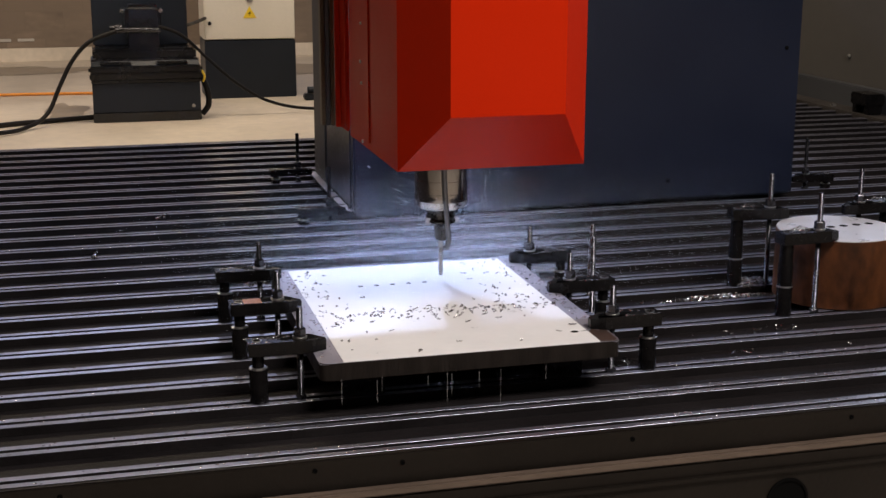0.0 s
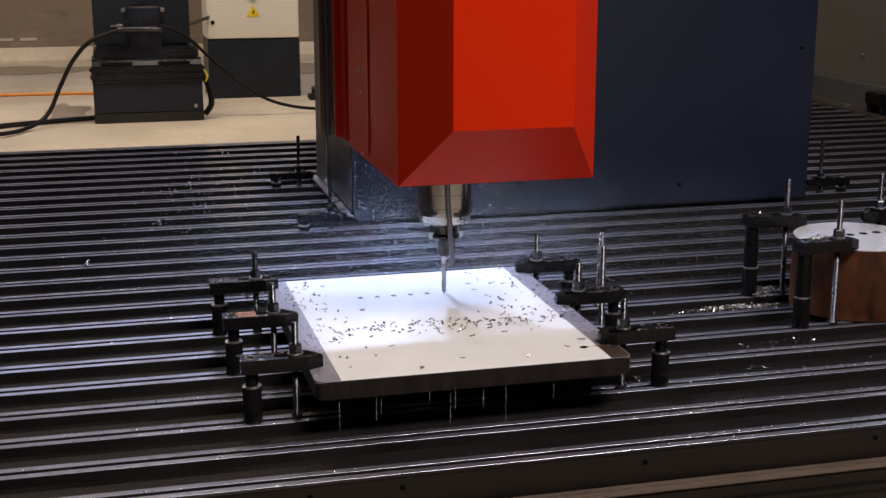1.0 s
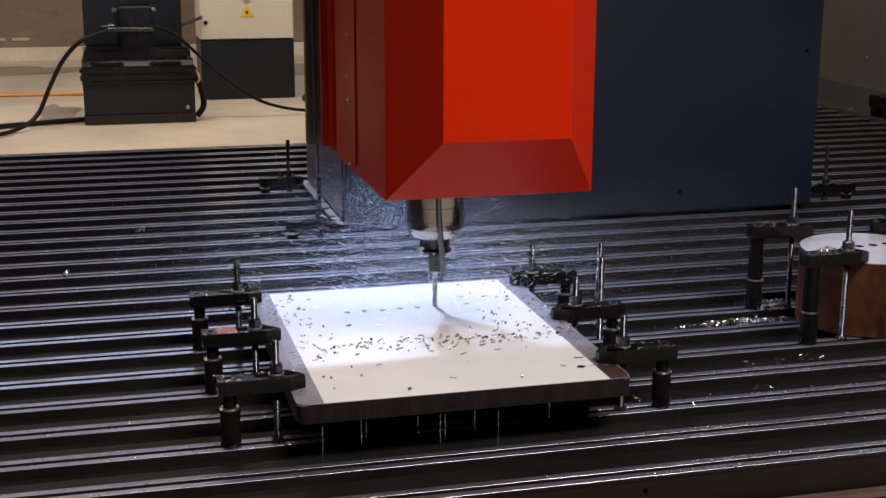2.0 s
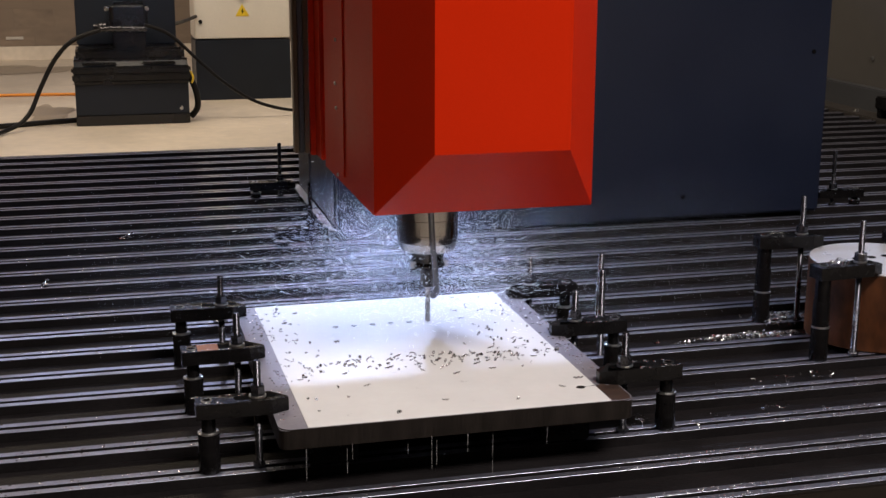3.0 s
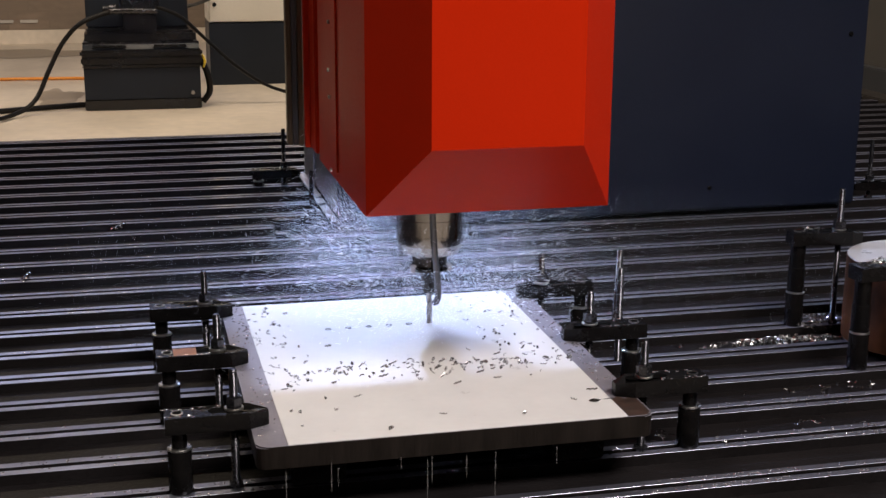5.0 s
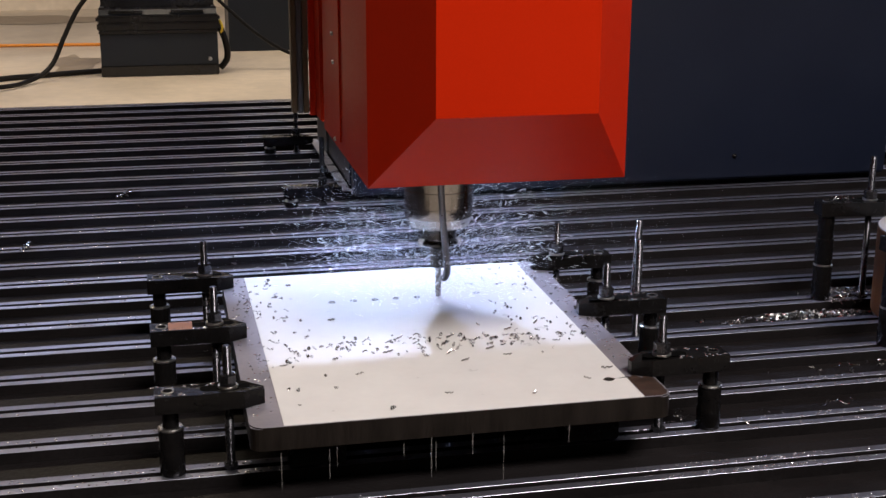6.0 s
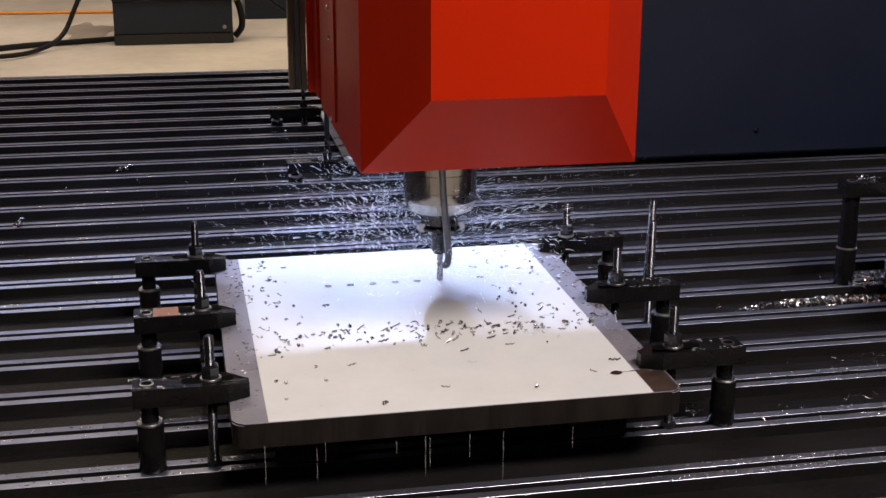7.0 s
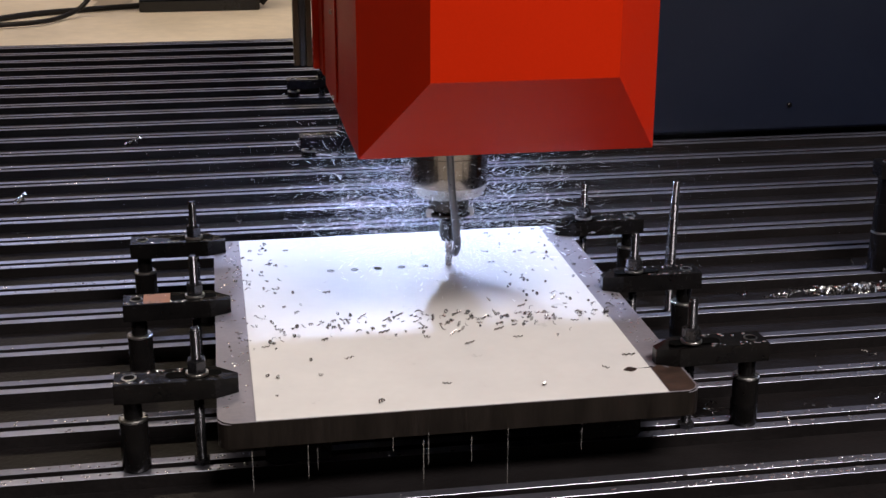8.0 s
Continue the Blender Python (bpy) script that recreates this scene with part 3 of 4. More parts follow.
    part("collar", lathe([(jr - 0.001, jack_h - 0.0045), (jr + 0.0006, jack_h - 0.004), (jr + 0.0006, jack_h - 0.0015), (jr - 0.0015, jack_h + 0.0002)], 28, (jx, 0)), M_STEEL, jack)
    if stack:
        part("extension", lathe([(jr - 0.001, jack_h + 0.0005), (jr - 0.001, bar_z * 0.72), (jr - 0.003, bar_z * 0.725), (jr - 0.003, bar_z - 0.001)], 28, (jx, 0)), M_BLACK_STEEL, jack)
    else:
        part("screw", lathe([(jr - 0.007, jack_h), (jr - 0.007, bar_z - 0.0005)], 20, (jx, 0)), M_BLACK_STEEL, jack)
    return cl


SLOT = lambda k: FIRST + PITCH * k
plate_clamp = strap_clamp("oily black strap clamp holding the white plate", "clamps round the plate")
plate_clamp.matrix_basis = pose(0.164, SLOT(2), 0)
for x, k, rz, turn in ((0.1585, 4, 0, 0.6), (0.154, 6, 0, -0.8), (1.173, 2, 180, 0.8), (1.1845, 4, 180, -0.6), (1.1815, 6, 180, 0.4)):
    copy_thing(plate_clamp, pose(x, SLOT(k), 0, 0, 0, rz + turn))
rust = part("rust_patch", box(0.034, -0.022, 0.1471, 0.079, 0.022, 0.1476), M_BARE_PATCH, None, "bare reddish patch")
rust.parent = [o for o in bpy.data.objects if o.name.startswith("strap_clamp") and o.type == "EMPTY"][1]

tall = strap_clamp("tall black strap clamp gripping the round billet", "clamps round the billet", 0.185, 0.208, 0.032, 0.126, 0.345, 0.022, 0.088, True)
tall.matrix_basis = pose(1.697, SLOT(6), 0, 0, 0, -6)
copy_thing(tall, pose(1.682, SLOT(4), 0, 0, 0, 4))
copy_thing(tall, pose(2.253, SLOT(6), 0, 0, 0, 186))

low = strap_clamp("low black strap clamp beside the blue column", "clamps at the column", 0.18, 0.032, 0.03, 0.12, 0.212, 0.02, 0.022)
low.matrix_basis = pose(0.555, SLOT(13), 0)
copy_thing(low, pose(0.565, SLOT(18), 0))
copy_thing(low, pose(2.84, SLOT(14), 0, 0, 0, 180))


def loose_stud(x, k, lean, top):
    st = thing("loose_stud", "bare threaded stud standing in a bed slot", "stud", (x, SLOT(k), 0), 0, "studs standing in the slots")
    prof = []
    zz = -0.03
    while zz < top - 0.004:
        prof += [(0.0085, zz), (0.0077, zz + 0.0012)]
        zz += 0.0024
    prof += [(0.008, top - 0.003), (0.006, top)]
    part("threaded_rod", lathe(prof, 14), M_STUD, st, "", True)
    part("slot_nut", box(-0.016, -0.0148, -0.033, 0.016, 0.0148, -0.019, 0.002), M_STUD, st)
    st.matrix_basis = pose(x, SLOT(k), 0, 0, lean, 0)


loose_stud(1.247, 6, 2.4, 0.218)
loose_stud(1.194, 5, 0, 0.220)


# The round billet -----------------------------------------------------------------
def round_billet():
    b = thing("round_billet", "rusty round steel billet with a bright drilled top", "billet", (1.959, 3.014, 0))
    part("body", lathe([(0.174, 0.0005), (0.178, 0.004), (0.178, 0.2), (0.1765, 0.2015)], 96), M_RUST, b, "rusty brown turned side", True)
    part("top_face", lathe([(0.1763, 0.2017), (0.1763, 0.2035), (0.175, 0.2045)], 96), M_BILLET_TOP, b, "bright machined top face")
    # bores are black rings and discs on the face, depth shade as colour
    for i in range(5):
        part("bore", lathe([(0.0125, 0.2046), (0.0125, 0.2052), (0.0112, 0.2053), (0.0108, 0.2048)], 24, (-0.06 + 0.045 * i, 0.012 + 0.004 * i)), M_HOLE_SHADE, b, "bore drawn as a shade-black disc")


round_billet()


# Things beyond the bed ---------------------------------------------------------------
def motor_unit():
    u = thing("drive_unit", "black enclosed drive unit with cables on the floor", "drive unit", (0.236, 9.53, FLOOR))
    bm = extrude_profile([(0, 0.004), (0.5, 0.004), (0.5, 0.44), (0.03, 0.44), (0.0, 0.41), (0.012, 0.30), (-0.01, 0.28), (-0.01, 0.07)], -0.385, 0.385)
    part("lower_casing", bm, M_CHARCOAL, u, "charcoal lower casing")
    part("top_lip", box(-0.405, -0.02, 0.36, 0.405, 0.05, 0.405, 0.012), M_BLACK, u)
    part("mid_lip", box(-0.392, -0.022, 0.285, 0.392, 0.02, 0.305, 0.006), M_BLACK, u)
    part("base_band", box(-0.388, -0.016, 0.002, 0.388, 0.03, 0.075, 0.006), M_BLACK, u, "glossy black base band")
    part("upper_band", box(-0.40, -0.014, 0.308, 0.40, 0.02, 0.357, 0.008), M_BLACK, u)
    for x in (-0.21, 0.19):
        part("lid_plate", box(x - 0.12, -0.004, 0.407, x + 0.12, 0.09, 0.436, 0.012), M_BLACK, u, "glossy black lid plate")
    part("lid_edge", box(-0.385, 0.032, 0.442, 0.385, 0.039, 0.455, 0.002), M_STUD, u, "worn steel edge")
    part("plug", lathe([(0.03, 0), (0.034, 0.01), (0.03, 0.05), (0.022, 0.055), (0.02, 0.09)], 16), M_STUD, u, "steel cable plug", True).matrix_basis = pose(-0.15, 0.05, 0.675, 0, -90, 0)
    part("shoulder", box(-0.37, 0.04, 0.442, 0.37, 0.48, 0.53, 0.02), M_BLACK, u)
    part("rear_cabinet", box(-0.36, 0.28, 0.532, 0.33, 0.62, 0.95, 0.01), M_CHARCOAL, u)
    part("motor", box(-0.13, 0.03, 0.64, 0.13, 0.26, 0.84, 0.03, 3), M_BLACK, u)
    part("motor_foot", box(-0.11, 0.05, 0.532, 0.11, 0.24, 0.639, 0.008), M_BLACK, u)
    part("terminal_bar", tube([(-0.2, 0.02, 0.662), (-0.05, 0.0, 0.665), (0.12, 0.0, 0.66)], 0.016, 12, ribs=0.35), M_STUD, u, "bright steel connector bar", True)
    for x in (-0.145, 0.125):
        part("eye_bolt", lathe([(0.012, 0), (0.016, 0.005), (0.012, 0.01)], 16), M_STEEL, u).matrix_basis = pose(x, 0.03, 0.80, 90, 0, 0)
    part("drain_knob", lathe([(0.014, 0), (0.014, 0.012), (0.01, 0.018)], 14), M_STEEL, u).matrix_basis = pose(0.33, -0.011, 0.11, 90, 0, 0)
    part("side_pipe", tube([(0.39, 0.1, 0.35), (0.44, 0.08, 0.22), (0.45, 0.1, 0.1), (0.4, 0.1, 0.03)], 0.022, 10), M_RUBBER, u, "", True)
    part("yellow_tag", tube([(0.405, 0.03, 0.36), (0.42, 0.0, 0.32), (0.41, 0.02, 0.28)], 0.008, 8), M_YELLOW, u, "", True)
    tagged(part("cable", tube([(0.06, 9.55, 0.338), (-0.14, 9.5, 0.27), (-0.27, 9.5, 0.14), (-0.37, 9.48, -0.04), (-0.46, 9.42, -0.22), (-0.58, 9.3, FLOOR + 0.03), (-0.78, 9.02, FLOOR + 0.025), (-1.4, 8.9, FLOOR + 0.025)], 0.0155, 10), M_RUBBER, None, "", True), "thick black cable drooping from the drive unit", "cable")
    tagged(part("cable", tube([(0.34, 9.58, 0.363), (0.51, 9.6, 0.29), (0.70, 9.66, 0.108), (0.906, 9.66, -0.078), (1.14, 9.68, -0.22), (1.45, 9.75, FLOOR + 0.03), (1.9, 9.8, FLOOR + 0.02)], 0.012, 10), M_RUBBER, None, "", True), "black cable looping down to the floor", "cable")
    tagged(part("cable", tube([(-3.0, 11.5, FLOOR + 0.014), (-1.2, 11.35, FLOOR + 0.014), (-0.4, 11.3, FLOOR + 0.014), (0.3, 11.2, FLOOR + 0.014)], 0.012, 8), M_ORANGE, None, "", True), "thin orange cable lying on the floor", "cable")
    tagged(part("cable", tube([(-0.13, 9.72, FLOOR + 0.02), (-0.45, 9.6, FLOOR + 0.02), (-0.85, 9.4, FLOOR + 0.02), (-1.2, 9.0, FLOOR + 0.02)], 0.018, 8), M_RUBBER, None, "", True), "black cable lying on the concrete", "cable")
    tagged(part("cable", tube([(0.53, 10.05, 0.32), (0.66, 10.45, 0.32), (0.8, 10.8, 0.34)], 0.014, 8), M_RUBBER, None, "", True), "short black cable between unit and cabinet", "cable")


motor_unit()


def control_cabinet():
    c = thing("control_cabinet", "cream electrical cabinet on a charcoal plinth", "cabinet", (1.14, 10.74, FLOOR))
    part("plinth", box(-0.375, 0.0, 0.001, 0.375, 0.5, 0.478, 0.006), M_CHARCOAL, c, "charcoal lower half")
    part("body", box(-0.375, 0.02, 0.482, 0.375, 0.5, 1.7, 0.006), M_CREAM, c)
    door = part("door", box(-0.368, -0.004, 0.488, 0.368, 0.018, 1.69, 0.005), M_CREAM, c, "flat cream cabinet door")
    sign = bmesh.new()
    a = [sign.verts.new((x, -0.0075, z)) for x, z in ((-0.055, 0.66), (0.055, 0.66), (0.0, 0.755))]
    b = [sign.verts.new((x, -0.0045, z)) for x, z in ((-0.055, 0.66), (0.055, 0.66), (0.0, 0.755))]
    sign.faces.new(a)
    sign.faces.new(b[::-1])
    for i in range(3):
        sign.faces.new((a[i], a[(i + 1) % 3], b[(i + 1) % 3], b[i]))
    s = part("warning_sign", sign, M_YELLOW, door, "yellow triangular electrical warning sign")
    bolt = bmesh.new()
    pts = [(0.006, 0.722), (-0.012, 0.694), (-0.001, 0.694), (-0.006, 0.672), (0.013, 0.703), (0.002, 0.703)]
    bolt.faces.new([bolt.verts.new((x, -0.0095, z)) for x, z in pts])
    part("flash", bmesh.ops.solidify(bolt, geom=bolt.faces[:], thickness=0.001) and bolt, M_BLACK, door)
    part("lock", lathe([(0.016, 0), (0.016, 0.008), (0.012, 0.01)], 16), M_BLACK, door).matrix_basis = pose(-0.33, -0.004, 0.62, 90, 0, 0)
    part("handle", lathe([(0.03, 0), (0.03, 0.012), (0.022, 0.02)], 20), M_STEEL, door).matrix_basis = pose(0.0, -0.004, 0.815, 90, 0, 0)
    foot = thing("pipe_fitting", "small dark pipe fitting on the floor by the cabinet", "fitting", (1.62, 10.5, FLOOR))
    part("flange", box(-0.08, -0.06, 0.001, 0.1, 0.06, 0.05, 0.01), M_CHARCOAL, foot)
    part("pipe", tube([(-0.05, 0, 0.08), (0.3, 0, 0.08), (0.7, 0.02, 0.08)], 0.028, 10), M_CHARCOAL, foot, "", True)


control_cabinet()


def floor_stain(cx, cy, rx, ry, seed):
    """A dull, darker patch on the concrete, with an uneven outline."""
    r = random.Random(seed)
    bm = bmesh.new()
    n = 48
    ph = [r.uniform(0, 6.28) for _ in range(3)]
    ring = []
    for i in range(n):
        a = 2 * math.pi * i / n
        q = 1 + 0.18 * math.sin(3 * a + ph[0]) + 0.12 * math.sin(5 * a + ph[1]) + 0.07 * math.sin(9 * a + ph[2])
        ring.append(bm.verts.new((cx + rx * q * math.cos(a), cy + ry * q * math.sin(a), FLOOR + 0.004)))
    bm.faces.new(ring)
    tagged(part("floor_stain", bm, M_DARK_FLOOR), "dull darker patch on the concrete floor", "stain", "stains on the floor")


for c in ((-0.36, 10.2, 0.15, 0.5, 1), (-0.9, 13.4, 0.9, 0.4, 4), (1.9, 12.9, 0.6, 0.5, 5)):
    floor_stain(*c)

# Swarf: curled chips on the plate and on the bed ----------------------------------------
rnd = random.Random(7)


def curl(turns, length, radius, thick):
    """One small coil or sliver of swarf."""
    bm = bmesh.new()
    n = max(4, int(turns * 7))
    prev = None
    for i in range(n + 1):
        u = i / n
        a = 2 * math.pi * turns * u
        c = Vector((length * (u - 0.5), radius * math.cos(a), radius + radius * math.sin(a) + thick))
        ring = [bm.verts.new(c + Vector(d) * thick) for d in ((0.8, 0, 1), (-0.8, 0.7, 0), (0.3, -0.7, -0.9))]
        if prev:
            for k in range(3):
                bm.faces.new((prev[k], prev[(k + 1) % 3], ring[(k + 1) % 3], ring[k]))
        prev = ring
    return bm


CHIP_MESHES = [mesh_of(curl(*a), "chip", m) for a, m in (
    ((2.2, 0.007, 0.0019, 0.0009), M_CHIP), ((2.1, 0.011, 0.0016, 0.0011), M_CHIP), ((1.3, 0.004, 0.0024, 0.0011), M_CHIP_DARK),
    ((2.3, 0.018, 0.0013, 0.0011), M_CHIP), ((1.8, 0.006, 0.0021, 0.0011), M_CHIP_DARK), ((0.8, 0.014, 0.0022, 0.0009), M_CHIP))]
CHIP_AT = [(0.34, 3.07), (0.35, 3.0), (0.41, 3.2), (0.45, 3.16), (0.45, 2.92), (0.46, 2.86), (0.45, 2.82), (0.43, 2.85), (0.51, 2.91), (0.52, 2.8), (0.54, 2.79),
           (0.51, 2.77), (0.49, 2.77), (0.47, 2.76), (0.42, 2.74), (0.44, 2.71), (0.4, 2.69), (0.5, 2.71), (0.57, 2.72), (0.6, 2.76), (0.39, 2.56), (0.405, 2.55),
           (0.4, 2.486), (0.55, 2.44), (0.46, 2.61), (0.52, 2.61), (0.47, 2.55), (0.66, 2.79), (0.74, 2.77), (0.79, 2.83), (0.81, 2.7), (0.86, 2.86), (0.96, 3.11),
           (0.87, 2.65), (0.72, 2.64), (0.94, 2.71), (0.91, 2.51), (0.96, 2.55), (0.656, 2.49), (0.8, 2.46)]


def put_chip(x, y, z, group, label, big=1.0):
    ob = new("metal_chip", CHIP_MESHES[rnd.randrange(len(CHIP_MESHES))])
    ob.matrix_basis = pose(x, y, z, 0, 0, rnd.uniform(0, 360)) @ Matrix.Scale(big * rnd.uniform(0.6, 1.15), 4)
    tagged(ob, label, "metal chip", group)


for x, y in CHIP_AT:
    put_chip(x, y, PZ1 + (0.0016 if x > 0.37 else 0.0001), "chips on the plate", "small curled steel chip on the wet plate", 1.1)
for i in range(125):
    # a band across the plate ahead of the drill, thicker to its middle
    x = min(0.975, max(0.38, rnd.gauss(0.68, 0.14)))
    put_chip(x, rnd.gauss(2.74, 0.035), PZ1 + 0.0016, "chips on the plate", "small curled steel chip on the wet plate")
for i in range(75):
    x = rnd.uniform(0.83, 1.03)
    put_chip(x, rnd.uniform(2.72, 3.22), PZ1 + (0.0016 if x < 0.985 else 0.0001), "chips on the plate", "small curled steel chip on the wet plate")
for i in range(70):
    x = rnd.uniform(0.33, 0.43)
    put_chip(x, rnd.uniform(2.66, 3.23), PZ1 + (0.0016 if x > 0.37 else 0.0001), "chips on the plate", "small curled steel chip on the wet plate", 0.8)


def swarf_heap(name, label, cx, cy, sx, sy, z, n, seed, big):
    r = random.Random(seed)
    bm = bmesh.new()
    for i in range(n):
        c = curl(r.uniform(0.4, 2.6), r.uniform(0.012, 0.035) * big, r.uniform(0.002, 0.0035) * big, 0.0013 * big)
        me = bpy.data.meshes.new("tmp")
        u, v = max(-1.4, min(1.4, r.gauss(0, 0.55))), max(-1, min(1, r.gauss(0, 0.5)))
        lift = max(0, 1 - abs(u)) * (1 - abs(v)) * 0.018 * r.random()
        c.transform(pose(cx + u * sx, cy + v * sy, z + lift, r.uniform(-25, 25), r.uniform(-25, 25), r.uniform(0, 360)))
        c.to_mesh(me)
        c.free()
        bm.from_mesh(me)
        bpy.data.meshes.remove(me)
    tagged(part(name, bm, M_CHIP), label, "swarf", kind="stuff")


swarf_heap("swarf_heap", "heap of bright curled swarf between the rails", 1.63, SLOT(5) + 0.092, 0.17, 0.024, -0.0215, 190, 21, 1.0)
swarf_heap("swarf_heap", "bright swarf gathered at the foot of the billet clamp", 1.78, SLOT(6) + 0.0, 0.09, 0.05, 0.001, 60, 4, 1.0)
swarf_heap("swarf_heap", "few wet chips scattered on the rails near the plate", 1.25, SLOT(2) + 0.02, 0.35, 0.05, 0.001, 30, 5, 0.6)
# swarf on the tall bars also imitates the white glare of their wet tops
swarf_heap("swarf_heap", "swarf that adds glitter to the tall clamp bar's wet top", 1.745, SLOT(4) + 0.004, 0.035, 0.016, 0.2405, 40, 13, 0.55)
swarf_heap("swarf_heap", "swarf that adds glitter to the tall clamp bar's wet top", 1.745, SLOT(6) - 0.004, 0.03, 0.014, 0.2405, 24, 14, 0.45)
swarf_heap("swarf_heap", "swarf that adds glitter to the tall clamp bar's wet top", 2.2, SLOT(6) - 0.004, 0.035, 0.014, 0.2405, 30, 15, 0.6)
swarf_heap("swarf_heap", "thin swarf strewn in the bed channel", 1.66, SLOT(3) + 0.1, 0.2, 0.02, -0.0215, 14, 6, 0.9)
swarf_heap("swarf_heap", "small wet chips lying on the bed rails", 0.45, SLOT(12) + 0.02, 0.6, 0.5, 0.001, 40, 8, 0.7)
for x, y, rz in ((0.08, 4.581, 60), (-0.17, 4.01, 80), (0.3, 3.52, 10)):
    ob = tagged(part("metal_chip", curl(2.4, 0.07, 0.006, 0.0028), M_CHIP, None), "long bright swarf curl lying on a bed rail", "metal chip", "long curls on the bed")
    ob.matrix_basis = pose(x, y, 0.0, 0, 0, rz)

# Coolant drops on the plate's margins and the clamps; those on the rails stand in for glints ---


def water_drops(label, n, seed, spot):
    r = random.Random(seed)
    verts, faces = [], []
    for i in range(n):
        x, y, z = spot(r)
        a, h = r.uniform(0.0009, 0.0028), r.uniform(0.0005, 0.0011)
        k = r.uniform(0.7, 1.9)
        b = len(verts)
        for q in range(7):
            verts.append((x + a * k * math.cos(q * 2 * math.pi / 7), y + a * math.sin(q * 2 * math.pi / 7), z))
        for q in range(7):
            verts.append((x + 0.62 * a * k * math.cos(q * 2 * math.pi / 7), y + 0.62 * a * math.sin(q * 2 * math.pi / 7), z + h * 0.75))
        verts.append((x, y, z + h))
        for q in range(7):
            faces += [(b + q, b + (q + 1) % 7, b + 7 + (q + 1) % 7, b + 7 + q), (b + 7 + q, b + 7 + (q + 1) % 7, b + 14)]
    me = bpy.data.meshes.new("water_drops")
    me.from_pydata(verts, [], faces)
    me.polygons.foreach_set("use_smooth", [True] * len(me.polygons))
    me.materials.append(M_BEAD)
    tagged(new("water_drops", me), label, "coolant drops", kind="stuff")


def on_rail(r, k0, k1, xm, xs):
    side = r.choice((-1, 1))
    return r.gauss(xm, xs), SLOT(r.randint(k0, k1)) + side * r.uniform(0.0085, 0.0255), 0.0001


# beads on the rails imitate the lamps' glitter on wet steel
water_drops("metallic drops added for glints on the bed rails", 330, 31, lambda r: on_rail(r, 0, 3, 0.15, 0.3))
water_drops("metallic drops added for glints on the bed rails", 420, 32, lambda r: on_rail(r, 0, 3, 1.45, 0.3))
water_drops("clustered metallic drops added for glints on the rails", 260, 37, lambda r: on_rail(r, 0, 3, 1.62, 0.13))
water_drops("clustered metallic drops added for glints on the rails", 200, 38, lambda r: on_rail(r, 0, 1, 1.15, 0.1))
water_drops("clustered metallic drops added for glints on the rails", 260, 39, lambda r: on_rail(r, 7, 13, 0.0, 0.12))
water_drops("metallic drops strewn along the rails for glints", 380, 33, lambda r: on_rail(r, 2, 14, 0.4, 0.75))
water_drops("coolant drops on the plate margin", 80, 34, lambda r: (r.uniform(0.32, 0.366), r.uniform(2.45, 3.23), PZ1 + 0.0001))
water_drops("coolant drops on the plate margin", 90, 35, lambda r: (r.uniform(0.99, 1.03), r.uniform(2.6, 3.23), PZ1 + 0.0001))
water_drops("coolant drops on the clamp bars", 160, 36, lambda r: (r.choice((r.uniform(0.16, 0.27), r.uniform(1.08, 1.17))), SLOT(r.choice((2, 4, 6))) + r.choice((-1, 1)) * r.uniform(0.014, 0.023), 0.1472))

# Coolant threads that hang from the plate's front edge ------------------------------------
DRIPS = []
rd = random.Random(11)
for x in (0.36, 0.44, 0.452, 0.561, 0.607, 0.616, 0.68, 0.733, 0.845):
    length = rd.uniform(0.015, 0.11)
    prof = [(0.0007, 0)]
    z = 0.0
    while z > -length:
        z -= 0.006
        prof.append((rd.uniform(0.0002, 0.0008), z))
    prof.append((0.0002, z - 0.004))
    ob = tagged(part("coolant_drip", lathe(prof, 8), M_THREAD, None, "", True), "thin thread of coolant running off the plate", "coolant drip", "coolant running off the plate")
    ob.location = (x, PY0 - 0.0016, PZ0 + 0.004)
    DRIPS.append((ob, x, length))

# Flying coolant: rigid bursts of slivers ----------------------------------------------------


def burst(seed, n, spread, lo, hi, thick):
    r = random.Random(seed)
    verts, faces = [], []
    for i in range(n):
        c = Vector((r.gauss(0.5, 0.3) * spread, r.gauss(0, 0.4) * spread, r.gauss(0, 0.26) * spread))
        d = (Vector((1, c.y / spread * 0.9 + r.gauss(0, 0.45), r.uniform(-0.5, 0.8)))).normalized()
        side = d.cross(Vector((r.uniform(-1, 1), r.uniform(-1, 1), 1))).normalized()
        up = side.cross(d)
        half, t = r.uniform(lo, hi) / 2, thick * r.uniform(0.6, 1.3)
        b = len(verts)
        # a thin folded blade of liquid
        verts += [c - d * half, c + side * t + up * t * 0.4, c - side * t + up * t * 0.4, c + d * half]
        faces += [(b, b + 1, b + 2), (b + 3, b + 2, b + 1)]
    me = bpy.data.meshes.new("burst")
    me.from_pydata(verts, [], faces)
    return me


BURSTS = []
drop_meshes, mist_meshes = [], []
for s in range(5):
    me = burst(20 + s, 95, 0.24, 0.006, 0.022, 0.00038)
    me.materials.append(M_DROP)
    drop_meshes.append(me)
    me = burst(40 + s, 2600, 0.21, 0.0008, 0.0034, 0.0002)
    me.materials.append(M_MIST)
    mist_meshes.append(me)
for i in range(130):
    ob = new("coolant_spray", drop_meshes[i % 5] if i % 2 else mist_meshes[i % 5])
    tagged(ob, "burst of bright coolant drops flung off the drill", "coolant spray", "coolant flung off the drill", "stuff")
    BURSTS.append(ob)

HAZE = []
haze_meshes = []
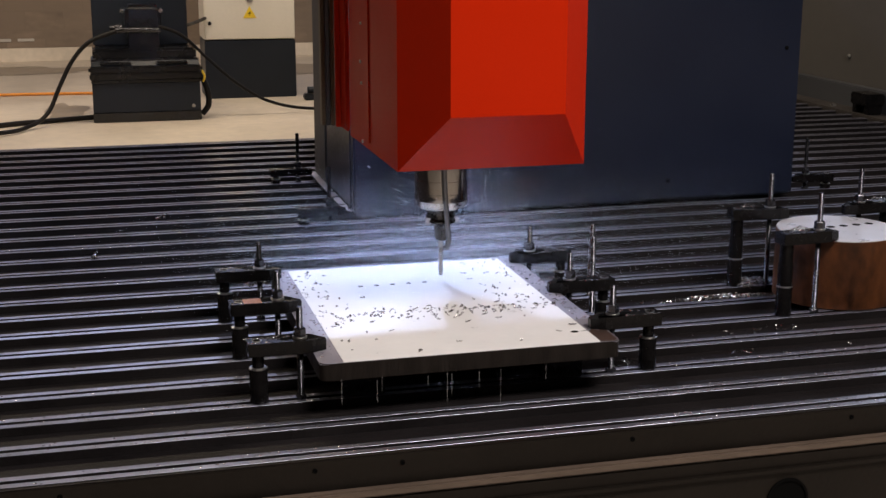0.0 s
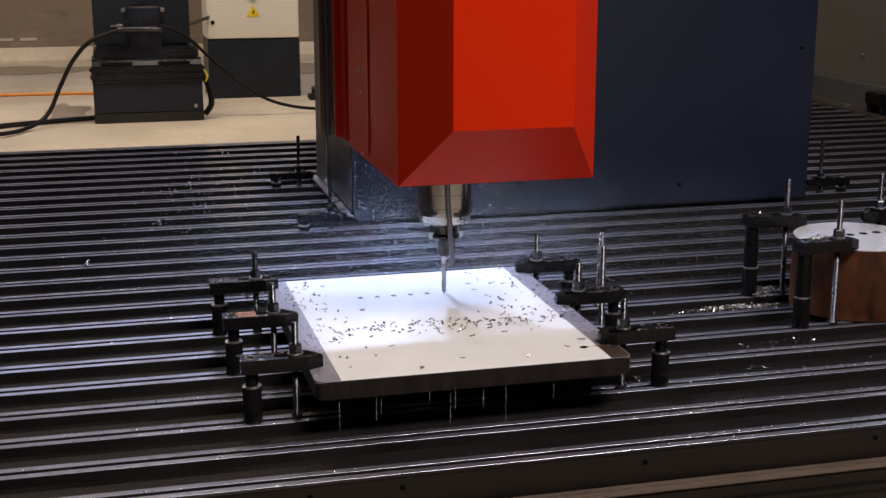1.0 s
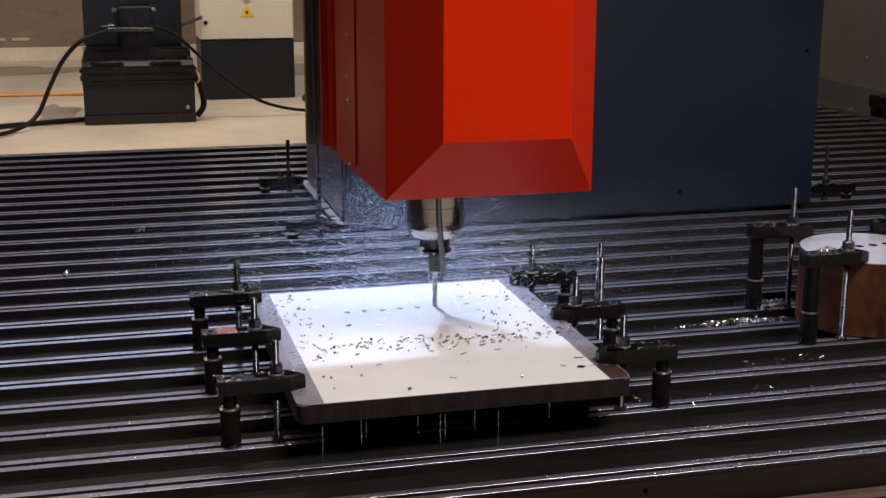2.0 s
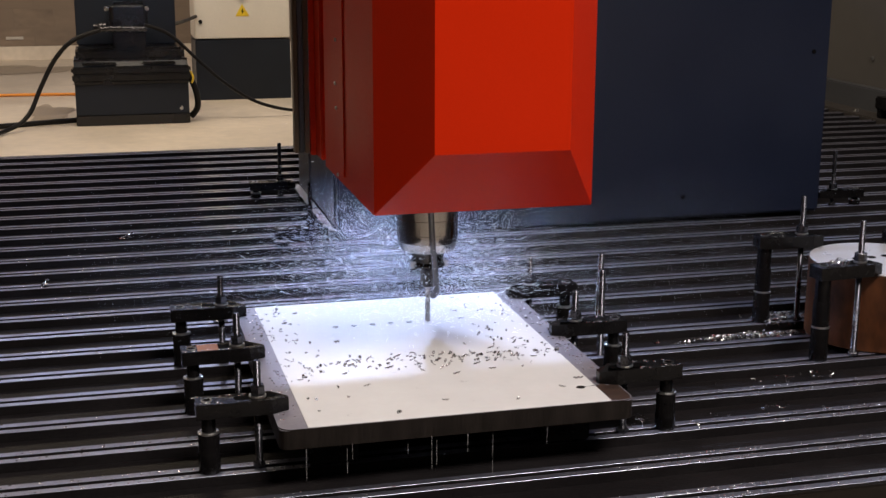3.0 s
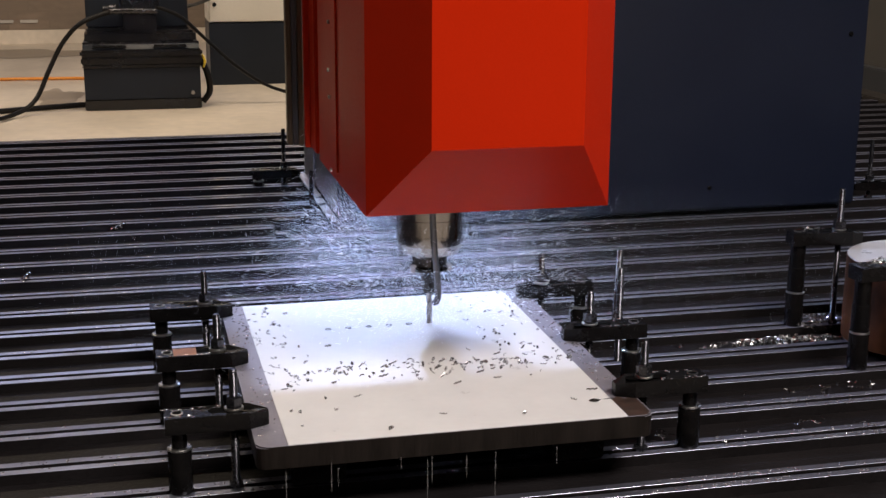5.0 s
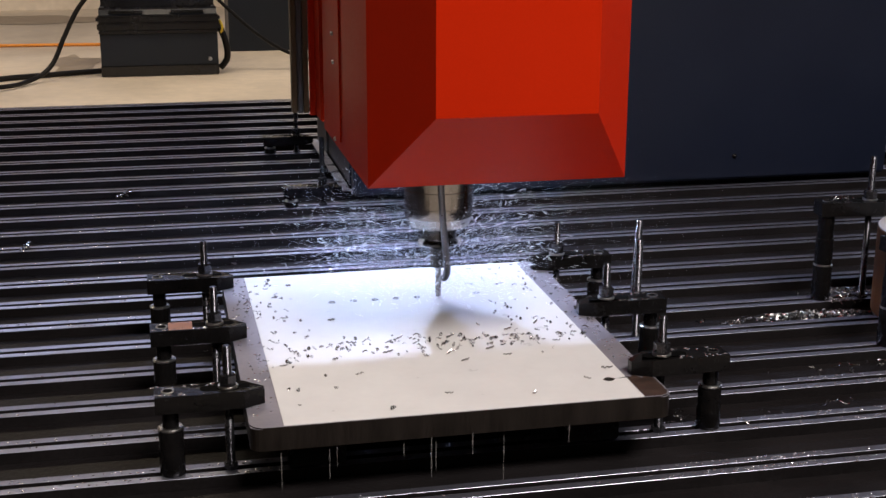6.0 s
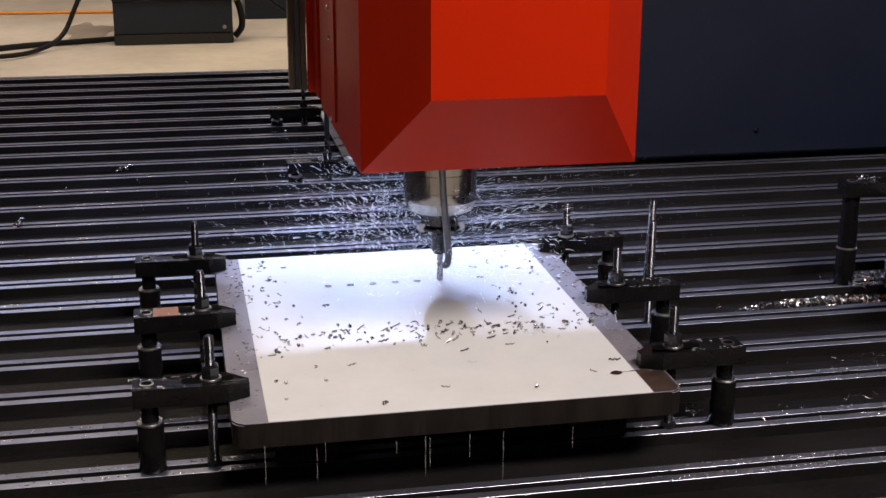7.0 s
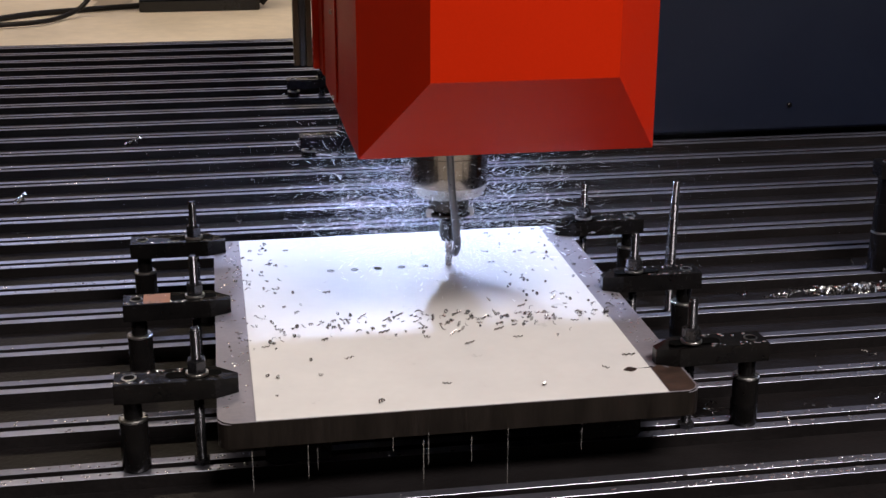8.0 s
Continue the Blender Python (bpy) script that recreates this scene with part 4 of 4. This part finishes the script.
for s in range(4):
    me = burst(60 + s, 6500, 0.36, 0.0004, 0.0011, 0.0002)
    me.materials.append(M_MIST)
    haze_meshes.append(me)
for i in range(44):
    ob = new("coolant_mist", haze_meshes[i % 4])
    tagged(ob, "fine pale coolant mist hanging over the rails", "coolant mist", "mist over the rails", "stuff")
    HAZE.append(ob)


# What moves -----------------------------------------------------------------------------------
def motions():
    sink = ((0, 0.066), (0.5, 0.056), (1, 0.05), (1.5, 0.046), (3, 0.0355), (3.5, 0.0315), (4, 0.027), (4.5, 0.0235), (6, 0.0135), (6.5, 0.0095), (7, 0.006), (7.5, 0.0025), (8, 0))
    walk(HEAD, [(t, pose(0, 0, z)) for t, z in sink])
    for i, (ob, x, length) in enumerate(DRIPS):
        rows = []
        for k in range(17):
            t = k * 0.5
            rows.append((t, pose(x + 0.0015 * math.sin(1.3 * i + 0.5 * t), PY0 - 0.0016, PZ0 + 0.004 - 0.012 * abs(math.sin(i * 1.7 + 0.9 * t)))))
        walk(ob, rows)
    rh = random.Random(9)
    for i, ob in enumerate(HAZE):
        # the mist drifts slowly; most of it settles once the jet calms down
        x, y, z, a = rh.gauss(0.88, 0.36), rh.uniform(3.2, 3.8), rh.uniform(0.05, 0.17), rh.uniform(0, 360)
        dx, dy = rh.uniform(-0.02, 0.03), rh.uniform(0.0, 0.02)
        rows = [(t, pose(x + dx * t, y + dy * t, z + 0.02 * math.sin(i + t), 0, 0, a + 4 * t)) for t in (0, 1, 2, 3, 4, 4.8)]
        low = z - 0.03 if i % 5 == 0 else -0.42
        rows += [(5.7, pose(x + dx * 5, y + dy * 5, low, 0, 0, a + 22)), (8.0, pose(x + dx * 5, y + dy * 5, low, 0, 0, a + 28))]
        walk(ob, rows)
    r = random.Random(5)
    for i, ob in enumerate(BURSTS):
        rest = (0.753, 3.05, -0.2)
        early = i % 8 == 3
        t = r.uniform(-0.35, 0.3) if early else r.uniform(1.1, 1.45 if i % 2 == 0 else 2.6)
        a = 90 + r.uniform(-40, 40) if early else r.uniform(0, 360)
        rows = [(0.0, pose(*rest, 0, 0, a))]
        if i % 4 == 0:
            # mist that hangs low behind the plate before the jet breaks up
            x, y, b = r.uniform(0.35, 1.2), r.uniform(3.3, 3.75), r.uniform(0, 360)
            rows = [(0.0, pose(x, y, 0.07, 0, 0, b)), (0.5, pose(x + 0.03, y + 0.04, 0.1, 0, 0, b + 10)), (0.95, pose(x + 0.05, y + 0.08, 0.08, 0, 0, b + 20)), (1.08, pose(x, y, -0.3, 0, 0, b + 20))]
            a = b + 20
            t = max(t, 1.15)
        if t > 0.1:
            rows.append((t, pose(*rest, 0, 0, a)))
        t = max(t, -0.4) if early else max(t, 0.1)
        while t < 8.05:
            if i % 2 == 0 and i % 6 and t > 4.7:
                break
            a += r.uniform(-75, 75)
            wide = 1.0 if t < 4.9 else 0.42 if i % 2 == 0 else 0.56
            back = max(0.0, math.sin(radians(a)))
            reach = (r.uniform(0.03, 0.26) if i % 2 == 0 else r.uniform(0.1, 0.5)) * (wide + 0.7 * back * wide * wide)
            if early and t < 1.2:
                reach = r.uniform(0.7, 1.15)
                a = 90 + r.uniform(-38, 38)
            lift = r.uniform(0.0, 0.16) * wide * wide * (0.25 + back)
            if i % 2 == 0 and i % 3 and t < 2.3:
                # the first burst billows up behind the spindle
                a = r.choice((r.uniform(25, 80), r.uniform(100, 155)))
                reach, lift = r.uniform(0.15, 0.5), r.uniform(0.05, 0.42)
            fly = r.uniform(0.35, 0.6)
            ca, sa = math.cos(radians(a)), math.sin(radians(a))
            if sa < 0:
                reach *= 0.45
            for u, rr, z in ((0.12, 0.03, 0.165), (0.45, 0.38, 0.205), (0.8, 0.75, 0.18), (1.0, 1.0, 0.09)):
                rows.append((t + fly * u, pose(0.753 + ca * reach * rr, (3.17 if i % 2 == 0 else 3.12) + max(-0.12, sa * reach * rr), z + lift * rr * (1.6 - rr) + r.uniform(-0.015, 0.03), 0, 0, a)))
            t += fly
            rows.append((t + 0.1, pose(0.753 + ca * reach, 3.04 + sa * reach, -0.22, 0, 0, a)))
            rows.append((t + 0.22, pose(*rest, 0, 0, a)))
            t += 0.3 + r.uniform(0, 0.08)
            rows.append((t, pose(*rest, 0, 0, a)))
            t += 0.02
        rows.sort(key=lambda row: row[0])
        before = [row for row in rows if row[0] < 0]
        if before:
            # start in mid flight
            nxt = [row for row in rows if row[0] > 0.02][0]
            (ta, ma), (tb, mb) = before[-1], nxt
            rows = [(0.0, ma.lerp(mb, (0 - ta) / (tb - ta)))] + [row for row in rows if row[0] > 0.02]
        kept = [row for row in rows if row[0] < 7.98]
        after = [row for row in rows if row[0] >= 7.98]
        if after:
            (ta, ma), (tb, mb) = kept[-1], after[0]
            kept.append((8.0, ma.lerp(mb, (8.0 - ta) / (tb - ta))))
        else:
            kept.append((8.0, kept[-1][1]))
        rows = kept
        walk(ob, rows)


motions()
